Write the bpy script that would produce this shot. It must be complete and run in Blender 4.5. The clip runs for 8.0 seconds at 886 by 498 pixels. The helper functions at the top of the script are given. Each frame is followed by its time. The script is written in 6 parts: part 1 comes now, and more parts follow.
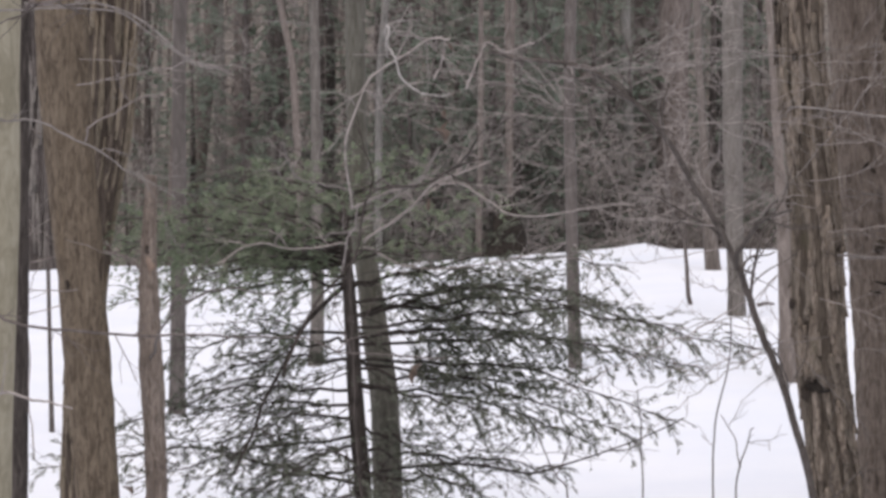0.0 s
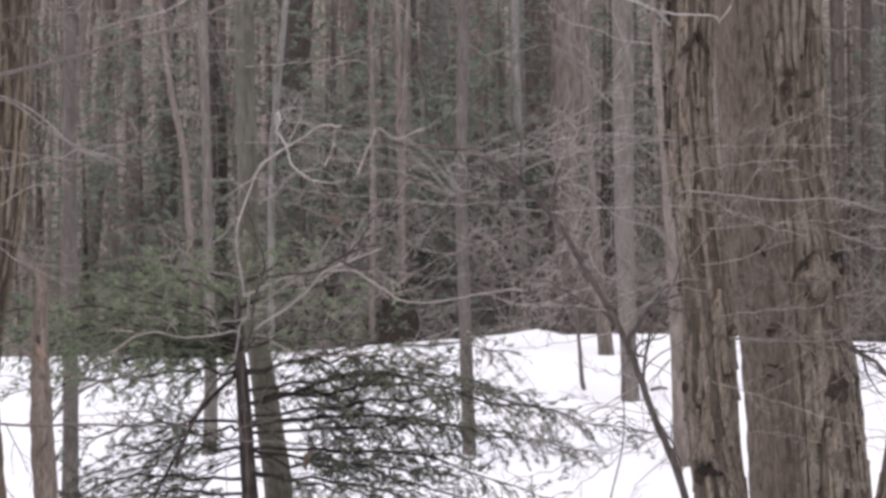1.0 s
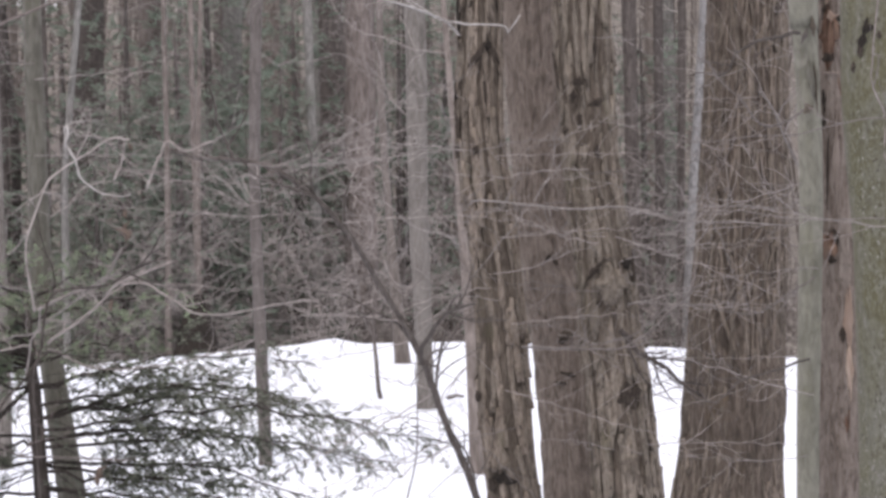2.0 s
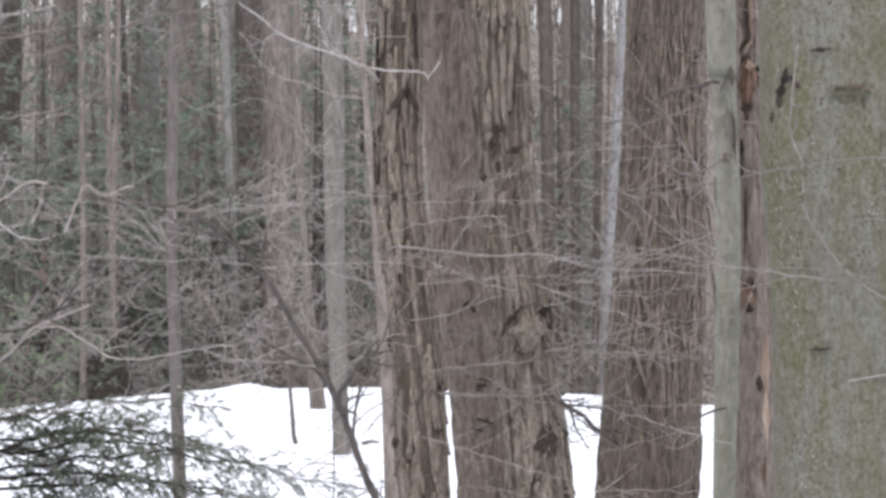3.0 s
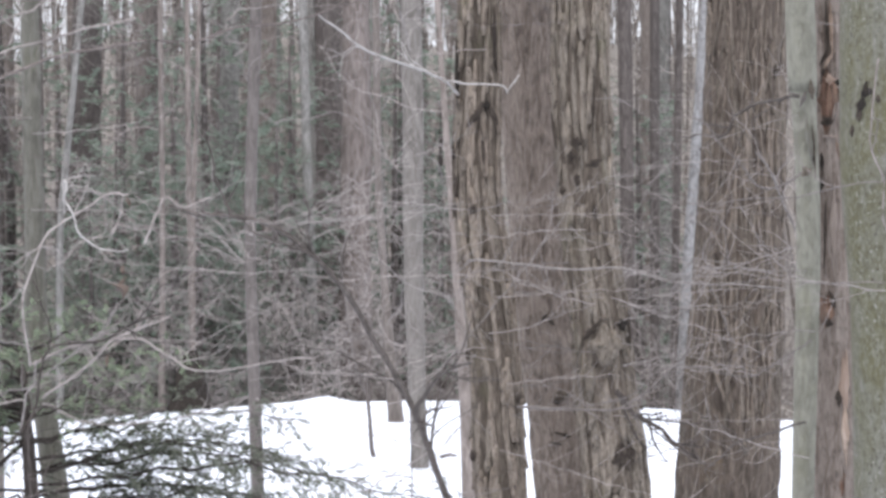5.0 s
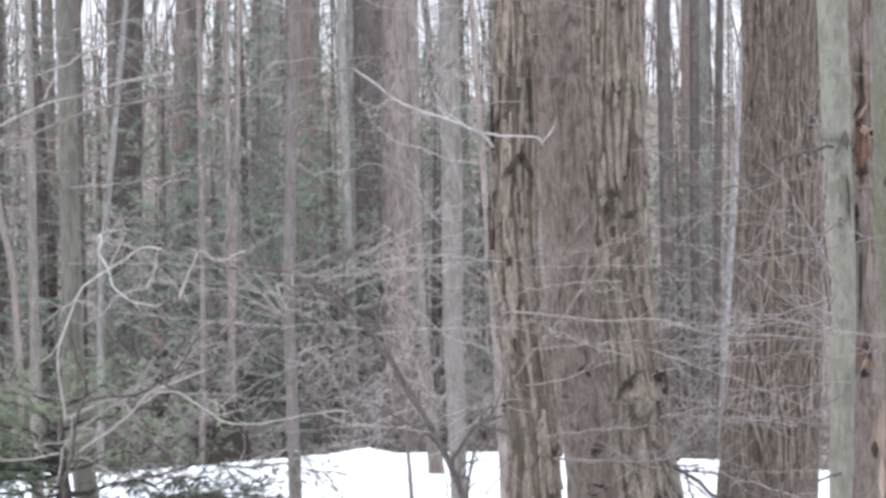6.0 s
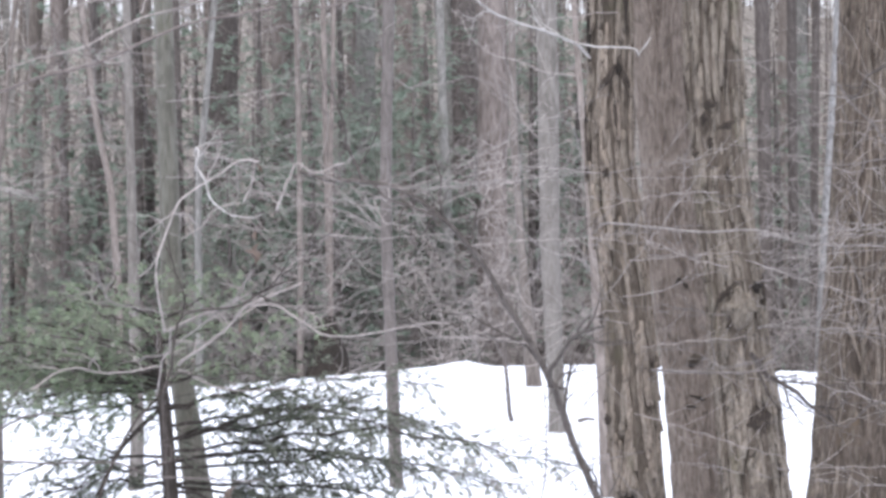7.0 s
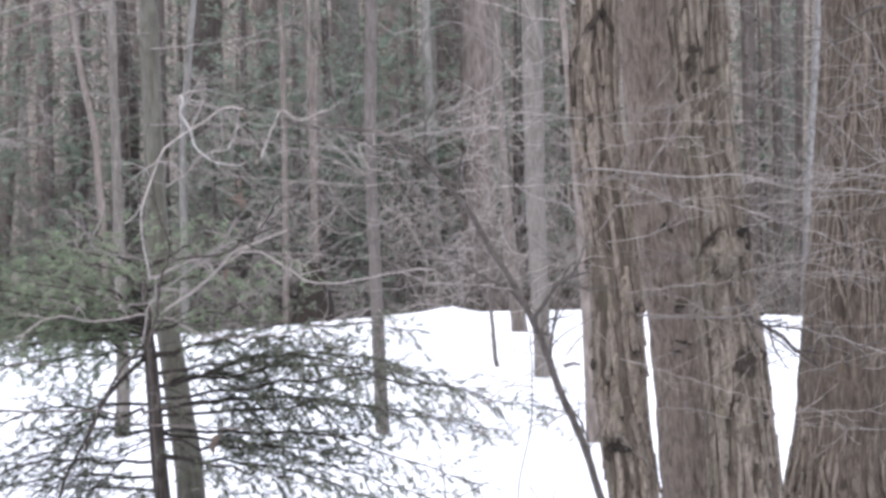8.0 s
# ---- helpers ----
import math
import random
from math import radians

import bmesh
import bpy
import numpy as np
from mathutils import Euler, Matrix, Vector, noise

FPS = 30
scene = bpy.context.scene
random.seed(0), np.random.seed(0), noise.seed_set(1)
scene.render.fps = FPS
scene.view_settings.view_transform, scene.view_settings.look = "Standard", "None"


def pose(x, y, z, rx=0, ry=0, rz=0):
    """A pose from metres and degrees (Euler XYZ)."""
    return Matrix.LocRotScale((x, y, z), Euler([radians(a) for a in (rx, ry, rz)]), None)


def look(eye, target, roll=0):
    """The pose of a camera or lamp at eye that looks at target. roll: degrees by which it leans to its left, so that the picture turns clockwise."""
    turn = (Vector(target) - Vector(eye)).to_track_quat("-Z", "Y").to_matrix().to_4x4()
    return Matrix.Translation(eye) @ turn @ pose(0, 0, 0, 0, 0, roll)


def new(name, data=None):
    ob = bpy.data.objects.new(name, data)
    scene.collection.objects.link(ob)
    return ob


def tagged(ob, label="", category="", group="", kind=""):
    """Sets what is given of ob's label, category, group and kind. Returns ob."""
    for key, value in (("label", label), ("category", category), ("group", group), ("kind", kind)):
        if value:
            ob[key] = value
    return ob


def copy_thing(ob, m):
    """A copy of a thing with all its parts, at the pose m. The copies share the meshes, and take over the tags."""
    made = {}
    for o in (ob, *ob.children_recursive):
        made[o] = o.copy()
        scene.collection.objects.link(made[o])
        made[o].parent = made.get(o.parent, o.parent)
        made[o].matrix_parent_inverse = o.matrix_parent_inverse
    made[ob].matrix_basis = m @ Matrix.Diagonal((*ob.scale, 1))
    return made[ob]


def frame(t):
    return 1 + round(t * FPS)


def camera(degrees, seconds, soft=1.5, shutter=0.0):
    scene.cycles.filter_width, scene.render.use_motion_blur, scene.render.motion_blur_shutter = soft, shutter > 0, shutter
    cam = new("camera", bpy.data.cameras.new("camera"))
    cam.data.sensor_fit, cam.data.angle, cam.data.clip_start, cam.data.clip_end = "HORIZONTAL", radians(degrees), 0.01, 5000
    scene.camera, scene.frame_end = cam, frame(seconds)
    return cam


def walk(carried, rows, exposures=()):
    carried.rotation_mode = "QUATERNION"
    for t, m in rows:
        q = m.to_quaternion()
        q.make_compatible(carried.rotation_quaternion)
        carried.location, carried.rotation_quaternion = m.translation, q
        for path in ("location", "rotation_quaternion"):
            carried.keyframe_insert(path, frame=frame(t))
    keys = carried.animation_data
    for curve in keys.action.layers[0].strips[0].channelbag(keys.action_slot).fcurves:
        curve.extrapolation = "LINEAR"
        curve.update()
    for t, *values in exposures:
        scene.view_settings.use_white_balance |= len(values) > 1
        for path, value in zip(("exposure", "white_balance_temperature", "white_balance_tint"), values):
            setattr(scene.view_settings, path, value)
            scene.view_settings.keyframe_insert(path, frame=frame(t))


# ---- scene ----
# ---------------------------------------------------------------- camera
cam = camera(15.0, 8.0, soft=3.2)
EYE = 1.6
ROWS = [
    (0.0, 0.000, -2.510, -0.001, 0.000, 0.000),
    (0.5, -0.838, -1.372, 0.107, -0.005, -0.002),
    (1.0, -1.817, -1.028, -0.463, 0.006, -0.004),
    (1.5, -3.269, -1.200, -0.988, 0.025, 0.000),
    (2.0, -5.256, -0.931, -1.006, 0.032, 0.006),
    (2.2, -5.936, -0.840, -0.964, 0.034, 0.007),
    (3.3, -6.736, 0.026, -0.563, 0.016, 0.011),
    (3.5, -6.667, 0.080, -0.611, 0.019, 0.009),
    (4.0, -6.934, -0.136, -0.308, 0.013, 0.008),
    (4.5, -5.949, -0.207, -0.237, 0.014, 0.005),
    (5.0, -5.379, 0.072, -0.361, 0.018, 0.006),
    (5.2, -5.240, 0.295, -0.605, 0.025, 0.017),
    (6.3, -4.181, 0.990, -0.646, 0.051, 0.010),
    (6.5, -3.721, 0.173, -0.756, 0.048, 0.006),
    (7.0, -2.994, -0.505, -0.846, 0.048, 0.004),
    (7.5, -2.795, -1.023, -1.093, 0.049, 0.004),
    (8.0, -3.232, -1.440, -1.145, 0.048, 0.008),
]
EXPOSURES = [(0.0, 0.12, 6710, 16), (0.5, 0.18, 6740, 18), (1.0, 0.29, 6740, 18), (1.5, 0.40, 6660, 17), (2.2, 0.55, 6550, 16), (3.3, 0.82, 6380, 12), (4.0, 0.87, 6370, 12), (5.0, 0.96, 6230, 12), (6.3, 1.13, 6130, 12), (7.0, 1.14, 6110, 13), (8.0, 0.90, 6200, 14)]
walk(cam, [(t, pose(x, 0, EYE + z, 90 + pitch, 0, yaw) @ pose(0, 0, 0, 0, 0, roll)) for t, yaw, pitch, roll, x, z in ROWS], EXPOSURES)

# ---------------------------------------------------------------- overcast daylight
world = bpy.data.worlds.new("world")
scene.world = world
world.use_nodes = True
wn = world.node_tree.nodes
sky = wn.new("ShaderNodeTexSky")
sky.sky_type, sky.sun_disc = "NISHITA", False
sky.sun_elevation, sky.sun_rotation = radians(73), radians(200)
sky.air_density, sky.dust_density, sky.ozone_density = 1.0, 4.0, 1.0
grey = wn.new("ShaderNodeMixRGB")
grey.inputs[0].default_value = 0.75
grey.inputs[2].default_value = (7.0, 7.1, 7.4, 1)
world.node_tree.links.new(sky.outputs[0], grey.inputs[1])
world.node_tree.links.new(grey.outputs[0], wn["Background"].inputs["Color"])
wn["Background"].inputs["Strength"].default_value = 0.095

sun_data = bpy.data.lights.new("sun", "SUN")
sun_data.energy, sun_data.angle, sun_data.color = 1.5, radians(40), (1.0, 0.97, 0.93)
sun = new("sun", sun_data)
sun.matrix_world = look((0, 0, 0), (0.09, 0.26, -0.9))


# ---------------------------------------------------------------- materials
def material(name, build, rough=0.85):
    m = bpy.data.materials.new(name)
    m.use_nodes = True
    nt = m.node_tree
    b = nt.nodes["Principled BSDF"]
    b.inputs["Roughness"].default_value = rough
    b.inputs["Specular IOR Level"].default_value = 0.25
    build(nt, b)
    return m


def coords(nt, scale, kind="Object"):
    c, m = nt.nodes.new("ShaderNodeTexCoord"), nt.nodes.new("ShaderNodeMapping")
    m.inputs["Scale"].default_value = scale
    nt.links.new(c.outputs[kind], m.inputs["Vector"])
    return m.outputs[0]


def grain(nt, vec, scale, detail=4.0, rough=0.6, warp=0.0):
    n = nt.nodes.new("ShaderNodeTexNoise")
    n.inputs["Scale"].default_value, n.inputs["Detail"].default_value = scale, detail
    n.inputs["Roughness"].default_value, n.inputs["Distortion"].default_value = rough, warp
    nt.links.new(vec, n.inputs["Vector"])
    return n.outputs["Fac"]


def ramp(nt, fac, stops):
    r = nt.nodes.new("ShaderNodeValToRGB")
    while len(r.color_ramp.elements) < len(stops):
        r.color_ramp.elements.new(0.5)
    for e, (p, c) in zip(r.color_ramp.elements, stops):
        e.position, e.color = p, (*c, 1)
    nt.links.new(fac, r.inputs[0])
    return r.outputs[0]


def mix(nt, fac, a, b, mode="MIX"):
    n = nt.nodes.new("ShaderNodeMixRGB")
    n.blend_type = mode
    for i, v in ((0, fac), (1, a), (2, b)):
        if isinstance(v, (int, float)):
            n.inputs[i].default_value = v
        elif isinstance(v, tuple):
            n.inputs[i].default_value = (*v, 1)
        else:
            nt.links.new(v, n.inputs[i])
    return n.outputs[0]


def relief(nt, b, fac, strength, distance):
    n = nt.nodes.new("ShaderNodeBump")
    n.inputs["Strength"].default_value, n.inputs["Distance"].default_value = strength, distance
    nt.links.new(fac, n.inputs["Height"])
    nt.links.new(n.outputs[0], b.inputs["Normal"])


def bark(name, dark, mid, light, stretch=9.0, fine=55.0, moss=None, moss_amount=0.0, vary=0.25, fleck=0.0):
    """Bark: streaks along the stem, blotches across it, short dark and pale dashes, and a slow change of tone from tree to tree."""
    def build(nt, b):
        v = coords(nt, (1, 1, 1 / stretch))
        streak = grain(nt, v, fine, 6, 0.68, 1.2)
        chunk = grain(nt, coords(nt, (1, 1, 2.2 / stretch)), fine * 0.38, 4, 0.6, 1.6)
        blotch = grain(nt, coords(nt, (1, 1, 0.5)), 4.5, 5, 0.6)
        col = ramp(nt, streak, [(0.30, dark), (0.48, mid), (0.70, light)])
        col = mix(nt, ramp(nt, chunk, [(0.36, (0.75, 0.75, 0.75)), (0.50, (0, 0, 0))]), col, dark)
        col = mix(nt, ramp(nt, chunk, [(0.56, (0, 0, 0)), (0.72, (0.6, 0.6, 0.6))]), col, light)
        col = mix(nt, ramp(nt, blotch, [(0.35, (0, 0, 0)), (0.75, (0.5, 0.5, 0.5))]), col, mid)
        if fleck:
            dash = grain(nt, coords(nt, (1, 1, 0.32)), fine * 1.5, 3, 0.65, 0.8)
            col = mix(nt, ramp(nt, dash, [(0.36, (fleck, fleck, fleck)), (0.46, (0, 0, 0))]), col, tuple(0.45 * c for c in dark))
            col = mix(nt, ramp(nt, dash, [(0.57, (0, 0, 0)), (0.68, (fleck * 0.8, fleck * 0.8, fleck * 0.8))]), col, tuple(1.15 * c for c in light))
        if moss:
            patch = grain(nt, coords(nt, (1, 1, 0.35)), 5.5, 6, 0.7)
            col = mix(nt, ramp(nt, patch, [(0.62 - moss_amount, (0, 0, 0)), (0.74 - moss_amount * 0.5, (0.8, 0.8, 0.8))]), col, moss)
        info = nt.nodes.new("ShaderNodeObjectInfo")
        tone = ramp(nt, info.outputs["Random"], [(0.0, (1 - vary, 1 - vary, 1 - vary)), (1.0, (1 + vary * 0.6, 1 + vary * 0.5, 1 + vary * 0.5))])
        nt.links.new(mix(nt, 1.0, col, tone, "MULTIPLY"), b.inputs["Base Color"])
        relief(nt, b, streak, 0.7, 0.012)
    return material(name, build, 0.9)


BARK_SHAG = bark("bark_shag", (0.088, 0.070, 0.056), (0.220, 0.184, 0.147), (0.347, 0.303, 0.253), 7, 50, (0.17, 0.155, 0.105), 0.03, 0.26, 0.75)
BARK_TAN = bark("bark_tan", (0.095, 0.077, 0.062), (0.218, 0.186, 0.150), (0.330, 0.291, 0.244), 7, 46, (0.150, 0.140, 0.090), 0.05, 0.16, 0.75)
# Under-bark: shade of the gaps between strips is put into its dark colour.
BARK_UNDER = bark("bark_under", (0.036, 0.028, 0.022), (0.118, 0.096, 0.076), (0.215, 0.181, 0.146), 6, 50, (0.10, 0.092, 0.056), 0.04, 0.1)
BARK_FLAT = bark("bark_flat", (0.104, 0.082, 0.068), (0.262, 0.215, 0.181), (0.403, 0.345, 0.297), 6, 42, None, 0, 0.15, 0.45)
# Bark below paler ridges; fissure shade is part of this dark colour.
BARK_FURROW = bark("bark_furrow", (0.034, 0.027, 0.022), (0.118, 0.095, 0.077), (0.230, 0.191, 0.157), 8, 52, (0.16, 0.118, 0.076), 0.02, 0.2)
BARK_OAK = bark("bark_oak_ridge", (0.088, 0.072, 0.057), (0.191, 0.160, 0.129), (0.302, 0.262, 0.219), 7, 50, (0.176, 0.140, 0.098), 0.02, 0.28, 0.55)
BARK_FAR = bark("bark_far", (0.106, 0.089, 0.077), (0.191, 0.165, 0.146), (0.325, 0.288, 0.259), 6, 22, None, 0, 0.25)
BARK_GREY = bark("bark_grey", (0.10, 0.096, 0.086), (0.222, 0.215, 0.198), (0.38, 0.372, 0.350), 5, 26, (0.185, 0.19, 0.15), 0.04, 0.2)
BARK_DARK = bark("bark_dark", (0.026, 0.022, 0.019), (0.072, 0.061, 0.055), (0.156, 0.137, 0.124), 8, 60, None, 0, 0.2)


def build_beech(nt, b):
    """Smooth beech bark: grey-green, with soft upright algae stains, fine speckle, pale lichen dots and dark pores."""
    tone = ramp(nt, grain(nt, coords(nt, (1, 1, 0.3)), 5.5, 6, 0.75, 0.6), [(0.38, (0.166, 0.161, 0.137)), (0.49, (0.136, 0.130, 0.094)), (0.60, (0.118, 0.110, 0.062))])
    mottle = grain(nt, coords(nt, (1, 1, 0.55)), 30.0, 5, 0.7, 0.8)
    tone = mix(nt, ramp(nt, mottle, [(0.34, (0.5, 0.5, 0.5)), (0.52, (0, 0, 0))]), tone, (0.093, 0.089, 0.060))
    tone = mix(nt, ramp(nt, mottle, [(0.50, (0, 0, 0)), (0.68, (0.5, 0.5, 0.5))]), tone, (0.207, 0.204, 0.180))
    speck = grain(nt, coords(nt, (1, 1, 0.7)), 62.0, 4, 0.7)
    tone = mix(nt, ramp(nt, speck, [(0.36, (0.6, 0.6, 0.6)), (0.46, (0, 0, 0))]), tone, (0.070, 0.066, 0.044))
    tone = mix(nt, ramp(nt, speck, [(0.54, (0, 0, 0)), (0.64, (0.42, 0.42, 0.42))]), tone, (0.240, 0.236, 0.205))
    where = grain(nt, coords(nt, (1, 1, 0.5)), 3.2, 3, 0.6)
    dot = grain(nt, coords(nt, (1, 1, 0.8)), 95.0, 1, 0.4)
    dots = mix(nt, 1.0, ramp(nt, dot, [(0.65, (0, 0, 0)), (0.72, (0.7, 0.7, 0.7))]), ramp(nt, where, [(0.48, (0, 0, 0)), (0.60, (1, 1, 1))]), "MULTIPLY")
    tone = mix(nt, dots, tone, (0.36, 0.355, 0.33))
    pores = mix(nt, 1.0, ramp(nt, dot, [(0.28, (0.9, 0.9, 0.9)), (0.34, (0, 0, 0))]), ramp(nt, where, [(0.40, (0.3, 0.3, 0.3)), (0.56, (1, 1, 1))]), "MULTIPLY")
    tone = mix(nt, pores, tone, (0.040, 0.036, 0.026))
    nt.links.new(tone, b.inputs["Base Color"])
    relief(nt, b, speck, 0.35, 0.005)


BARK_BEECH = material("bark_beech", build_beech, 0.8)
BIRCH = bark("birch_bark", (0.14, 0.136, 0.134), (0.27, 0.265, 0.262), (0.43, 0.425, 0.420), 3, 26, None, 0, 0.06)
BARK_GREYBROWN = bark("bark_greybrown", (0.110, 0.098, 0.086), (0.190, 0.173, 0.155), (0.290, 0.268, 0.244), 6, 30, None, 0, 0.1)
BARK_ROSE = bark("bark_rose", (0.084, 0.069, 0.062), (0.185, 0.157, 0.142), (0.305, 0.266, 0.244), 8, 24, None, 0, 0.12)
BARK_PALE = bark("bark_pale", (0.149, 0.144, 0.113), (0.230, 0.224, 0.182), (0.306, 0.300, 0.252), 3, 24, (0.216, 0.212, 0.139), 0.08, 0.06, 0.25)
BARK_DEAD = bark("bark_dead", (0.120, 0.090, 0.072), (0.245, 0.202, 0.172), (0.370, 0.320, 0.282), 8, 40, (0.21, 0.195, 0.165), 0.05, 0.08, 0.5)
WOOD_ROT = bark("wood_rot", (0.034, 0.019, 0.013), (0.150, 0.088, 0.062), (0.36, 0.250, 0.185), 9, 36, (0.19, 0.160, 0.135), 0.06, 0.1, 0.6)
TWIG = bark("twig", (0.20, 0.178, 0.165), (0.315, 0.288, 0.270), (0.45, 0.420, 0.400), 2, 25, None, 0, 0.3)
TWIG_MID = bark("twig_mid", (0.137, 0.120, 0.110), (0.219, 0.195, 0.182), (0.321, 0.292, 0.276), 2, 30, None, 0, 0.25)
TWIG_DIM = bark("twig_dim", (0.086, 0.074, 0.068), (0.153, 0.132, 0.122), (0.239, 0.212, 0.199), 2, 30, None, 0, 0.25)
BARK_OLIVE = bark("bark_olive", (0.072, 0.055, 0.040), (0.158, 0.125, 0.091), (0.255, 0.209, 0.158), 7, 40, (0.145, 0.108, 0.070), 0.03, 0.1, 0.5)
BARK_LICHEN = bark("bark_lichen", (0.062, 0.060, 0.040), (0.112, 0.110, 0.074), (0.170, 0.166, 0.118), 2, 40, None, 0, 0.1)
BARK_POLE = bark("bark_pole", (0.22, 0.200, 0.142), (0.325, 0.298, 0.222), (0.42, 0.392, 0.308), 3, 24, (0.24, 0.22, 0.15), 0.08, 0.06)
TWIG_ASH = bark("twig_ash", (0.24, 0.215, 0.205), (0.37, 0.340, 0.325), (0.50, 0.468, 0.450), 2, 30, None, 0, 0.2)
TWIG_PALE = bark("twig_pale", (0.28, 0.26, 0.24), (0.44, 0.42, 0.40), (0.58, 0.56, 0.54), 2, 30, None, 0, 0.15)
TWIG_DARK = bark("twig_dark", (0.06, 0.052, 0.046), (0.125, 0.108, 0.098), (0.20, 0.18, 0.165), 3, 40, None, 0, 0.2)
TORN = bark("torn_wood", (0.22, 0.150, 0.112), (0.34, 0.255, 0.202), (0.46, 0.375, 0.315), 12, 40, None, 0, 0.1)
WOOD_FRESH = bark("fresh_wood", (0.34, 0.24, 0.18), (0.50, 0.39, 0.31), (0.62, 0.52, 0.44), 12, 40, None, 0, 0.1)
TORN_GREY = bark("weathered_wood", (0.19, 0.150, 0.126), (0.30, 0.250, 0.216), (0.41, 0.355, 0.316), 12, 40, None, 0, 0.1)
# Crack and knot colour: the shade inside a recess is painted dark here.
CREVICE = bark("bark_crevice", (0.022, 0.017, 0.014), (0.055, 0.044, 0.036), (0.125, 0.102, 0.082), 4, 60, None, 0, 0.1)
BARK_DIM = bark("bark_dim", (0.087, 0.076, 0.069), (0.138, 0.122, 0.112), (0.208, 0.188, 0.175), 6, 36, None, 0, 0.12)
BARK_MOSSY = bark("bark_mossy", (0.101, 0.095, 0.078), (0.177, 0.170, 0.143), (0.270, 0.263, 0.228), 6, 34, (0.151, 0.148, 0.091), 0.05, 0.1)
BARK_RIDGE = bark("bark_ridge", (0.130, 0.107, 0.078), (0.260, 0.220, 0.163), (0.39, 0.338, 0.265), 8, 46, None, 0, 0.25, 0.5)
BARK_DUSK = bark("bark_dusk", (0.063, 0.054, 0.049), (0.124, 0.108, 0.100), (0.208, 0.185, 0.171), 6, 26, None, 0, 0.2)
# Near-black colour that stands for the shade inside holes and cavities.
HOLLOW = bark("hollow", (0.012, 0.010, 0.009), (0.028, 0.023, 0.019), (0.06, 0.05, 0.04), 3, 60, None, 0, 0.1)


def needles(name, dark, mid, light):
    def build(nt, b):
        geo = nt.nodes.new("ShaderNodeNewGeometry")
        one = ramp(nt, geo.outputs["Random Per Island"], [(0.0, dark), (0.55, mid), (1.0, light)])
        patch = grain(nt, coords(nt, (1, 1, 1)), 3.0, 4)
        nt.links.new(mix(nt, ramp(nt, patch, [(0.4, (0, 0, 0)), (0.8, (0.45, 0.45, 0.45))]), one, light), b.inputs["Base Color"])
        thin, both = nt.nodes.new("ShaderNodeBsdfTranslucent"), nt.nodes.new("ShaderNodeMixShader")
        nt.links.new(one, thin.inputs["Color"])
        both.inputs[0].default_value = 0.5
        nt.links.new(b.outputs[0], both.inputs[1])
        nt.links.new(thin.outputs[0], both.inputs[2])
        nt.links.new(both.outputs[0], nt.nodes["Material Output"].inputs["Surface"])
    return material(name, build, 0.6)


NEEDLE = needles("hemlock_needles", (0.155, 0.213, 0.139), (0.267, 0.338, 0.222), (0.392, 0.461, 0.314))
# Far needles: distance haze put into a greyer colour with raised darks.
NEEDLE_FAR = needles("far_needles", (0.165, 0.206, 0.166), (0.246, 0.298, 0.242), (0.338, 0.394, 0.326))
# Darker copy of NEEDLE: shade of boughs backlit by snow, put into colour.
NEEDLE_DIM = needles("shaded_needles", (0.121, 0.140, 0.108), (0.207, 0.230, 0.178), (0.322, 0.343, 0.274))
LEAF_DRY = needles("dry_leaf", (0.13, 0.096, 0.078), (0.20, 0.155, 0.128), (0.28, 0.225, 0.190))


def build_tangle(nt, b):
    geo = nt.nodes.new("ShaderNodeNewGeometry")
    one = ramp(nt, geo.outputs["Random Per Island"], [(0.0, (0.10, 0.088, 0.082)), (0.35, (0.26, 0.231, 0.209)), (0.7, (0.395, 0.357, 0.328)), (1.0, (0.59, 0.555, 0.520))])
    nt.links.new(mix(nt, ramp(nt, grain(nt, coords(nt, (1, 1, 1)), 30.0, 3), [(0.4, (0, 0, 0)), (0.8, (0.5, 0.5, 0.5))]), one, (0.30, 0.285, 0.27)), b.inputs["Base Color"])


TANGLE = material("tangle", build_tangle, 0.9)


def build_ground(nt, b):
    p = coords(nt, (1, 1, 1))
    sep = nt.nodes.new("ShaderNodeSeparateXYZ")
    nt.links.new(p, sep.inputs[0])
    wide, fine = grain(nt, p, 0.7, 5), grain(nt, p, 14.0, 6, 0.7)
    snow = mix(nt, ramp(nt, wide, [(0.35, (0, 0, 0)), (0.7, (1, 1, 1))]), (0.785, 0.832, 0.915), (0.855, 0.888, 0.945))
    specks = grain(nt, coords(nt, (1, 1, 1)), 55.0, 3, 0.8)
    snow = mix(nt, ramp(nt, specks, [(0.72, (0, 0, 0)), (0.78, (0.6, 0.6, 0.6))]), snow, (0.30, 0.26, 0.22))
    litter = ramp(nt, fine, [(0.3, (0.110, 0.094, 0.080)), (0.5, (0.190, 0.166, 0.145)), (0.72, (0.285, 0.252, 0.222))])
    litter = mix(nt, ramp(nt, wide, [(0.3, (0.0, 0.0, 0.0)), (0.7, (0.5, 0.5, 0.5))]), litter, (0.135, 0.130, 0.112))
    add = nt.nodes.new("ShaderNodeMath")
    add.operation = "MULTIPLY_ADD"
    nt.links.new(wide, add.inputs[0])
    add.inputs[1].default_value = 2.0
    nt.links.new(sep.outputs["Y"], add.inputs[2])
    edge = nt.nodes.new("ShaderNodeMapRange")
    nt.links.new(add.outputs[0], edge.inputs["Value"])
    edge.inputs["From Min"].default_value, edge.inputs["From Max"].default_value = 39.2, 39.8
    nt.links.new(mix(nt, edge.outputs[0], snow, litter), b.inputs["Base Color"])
    relief(nt, b, fine, 0.35, 0.02)


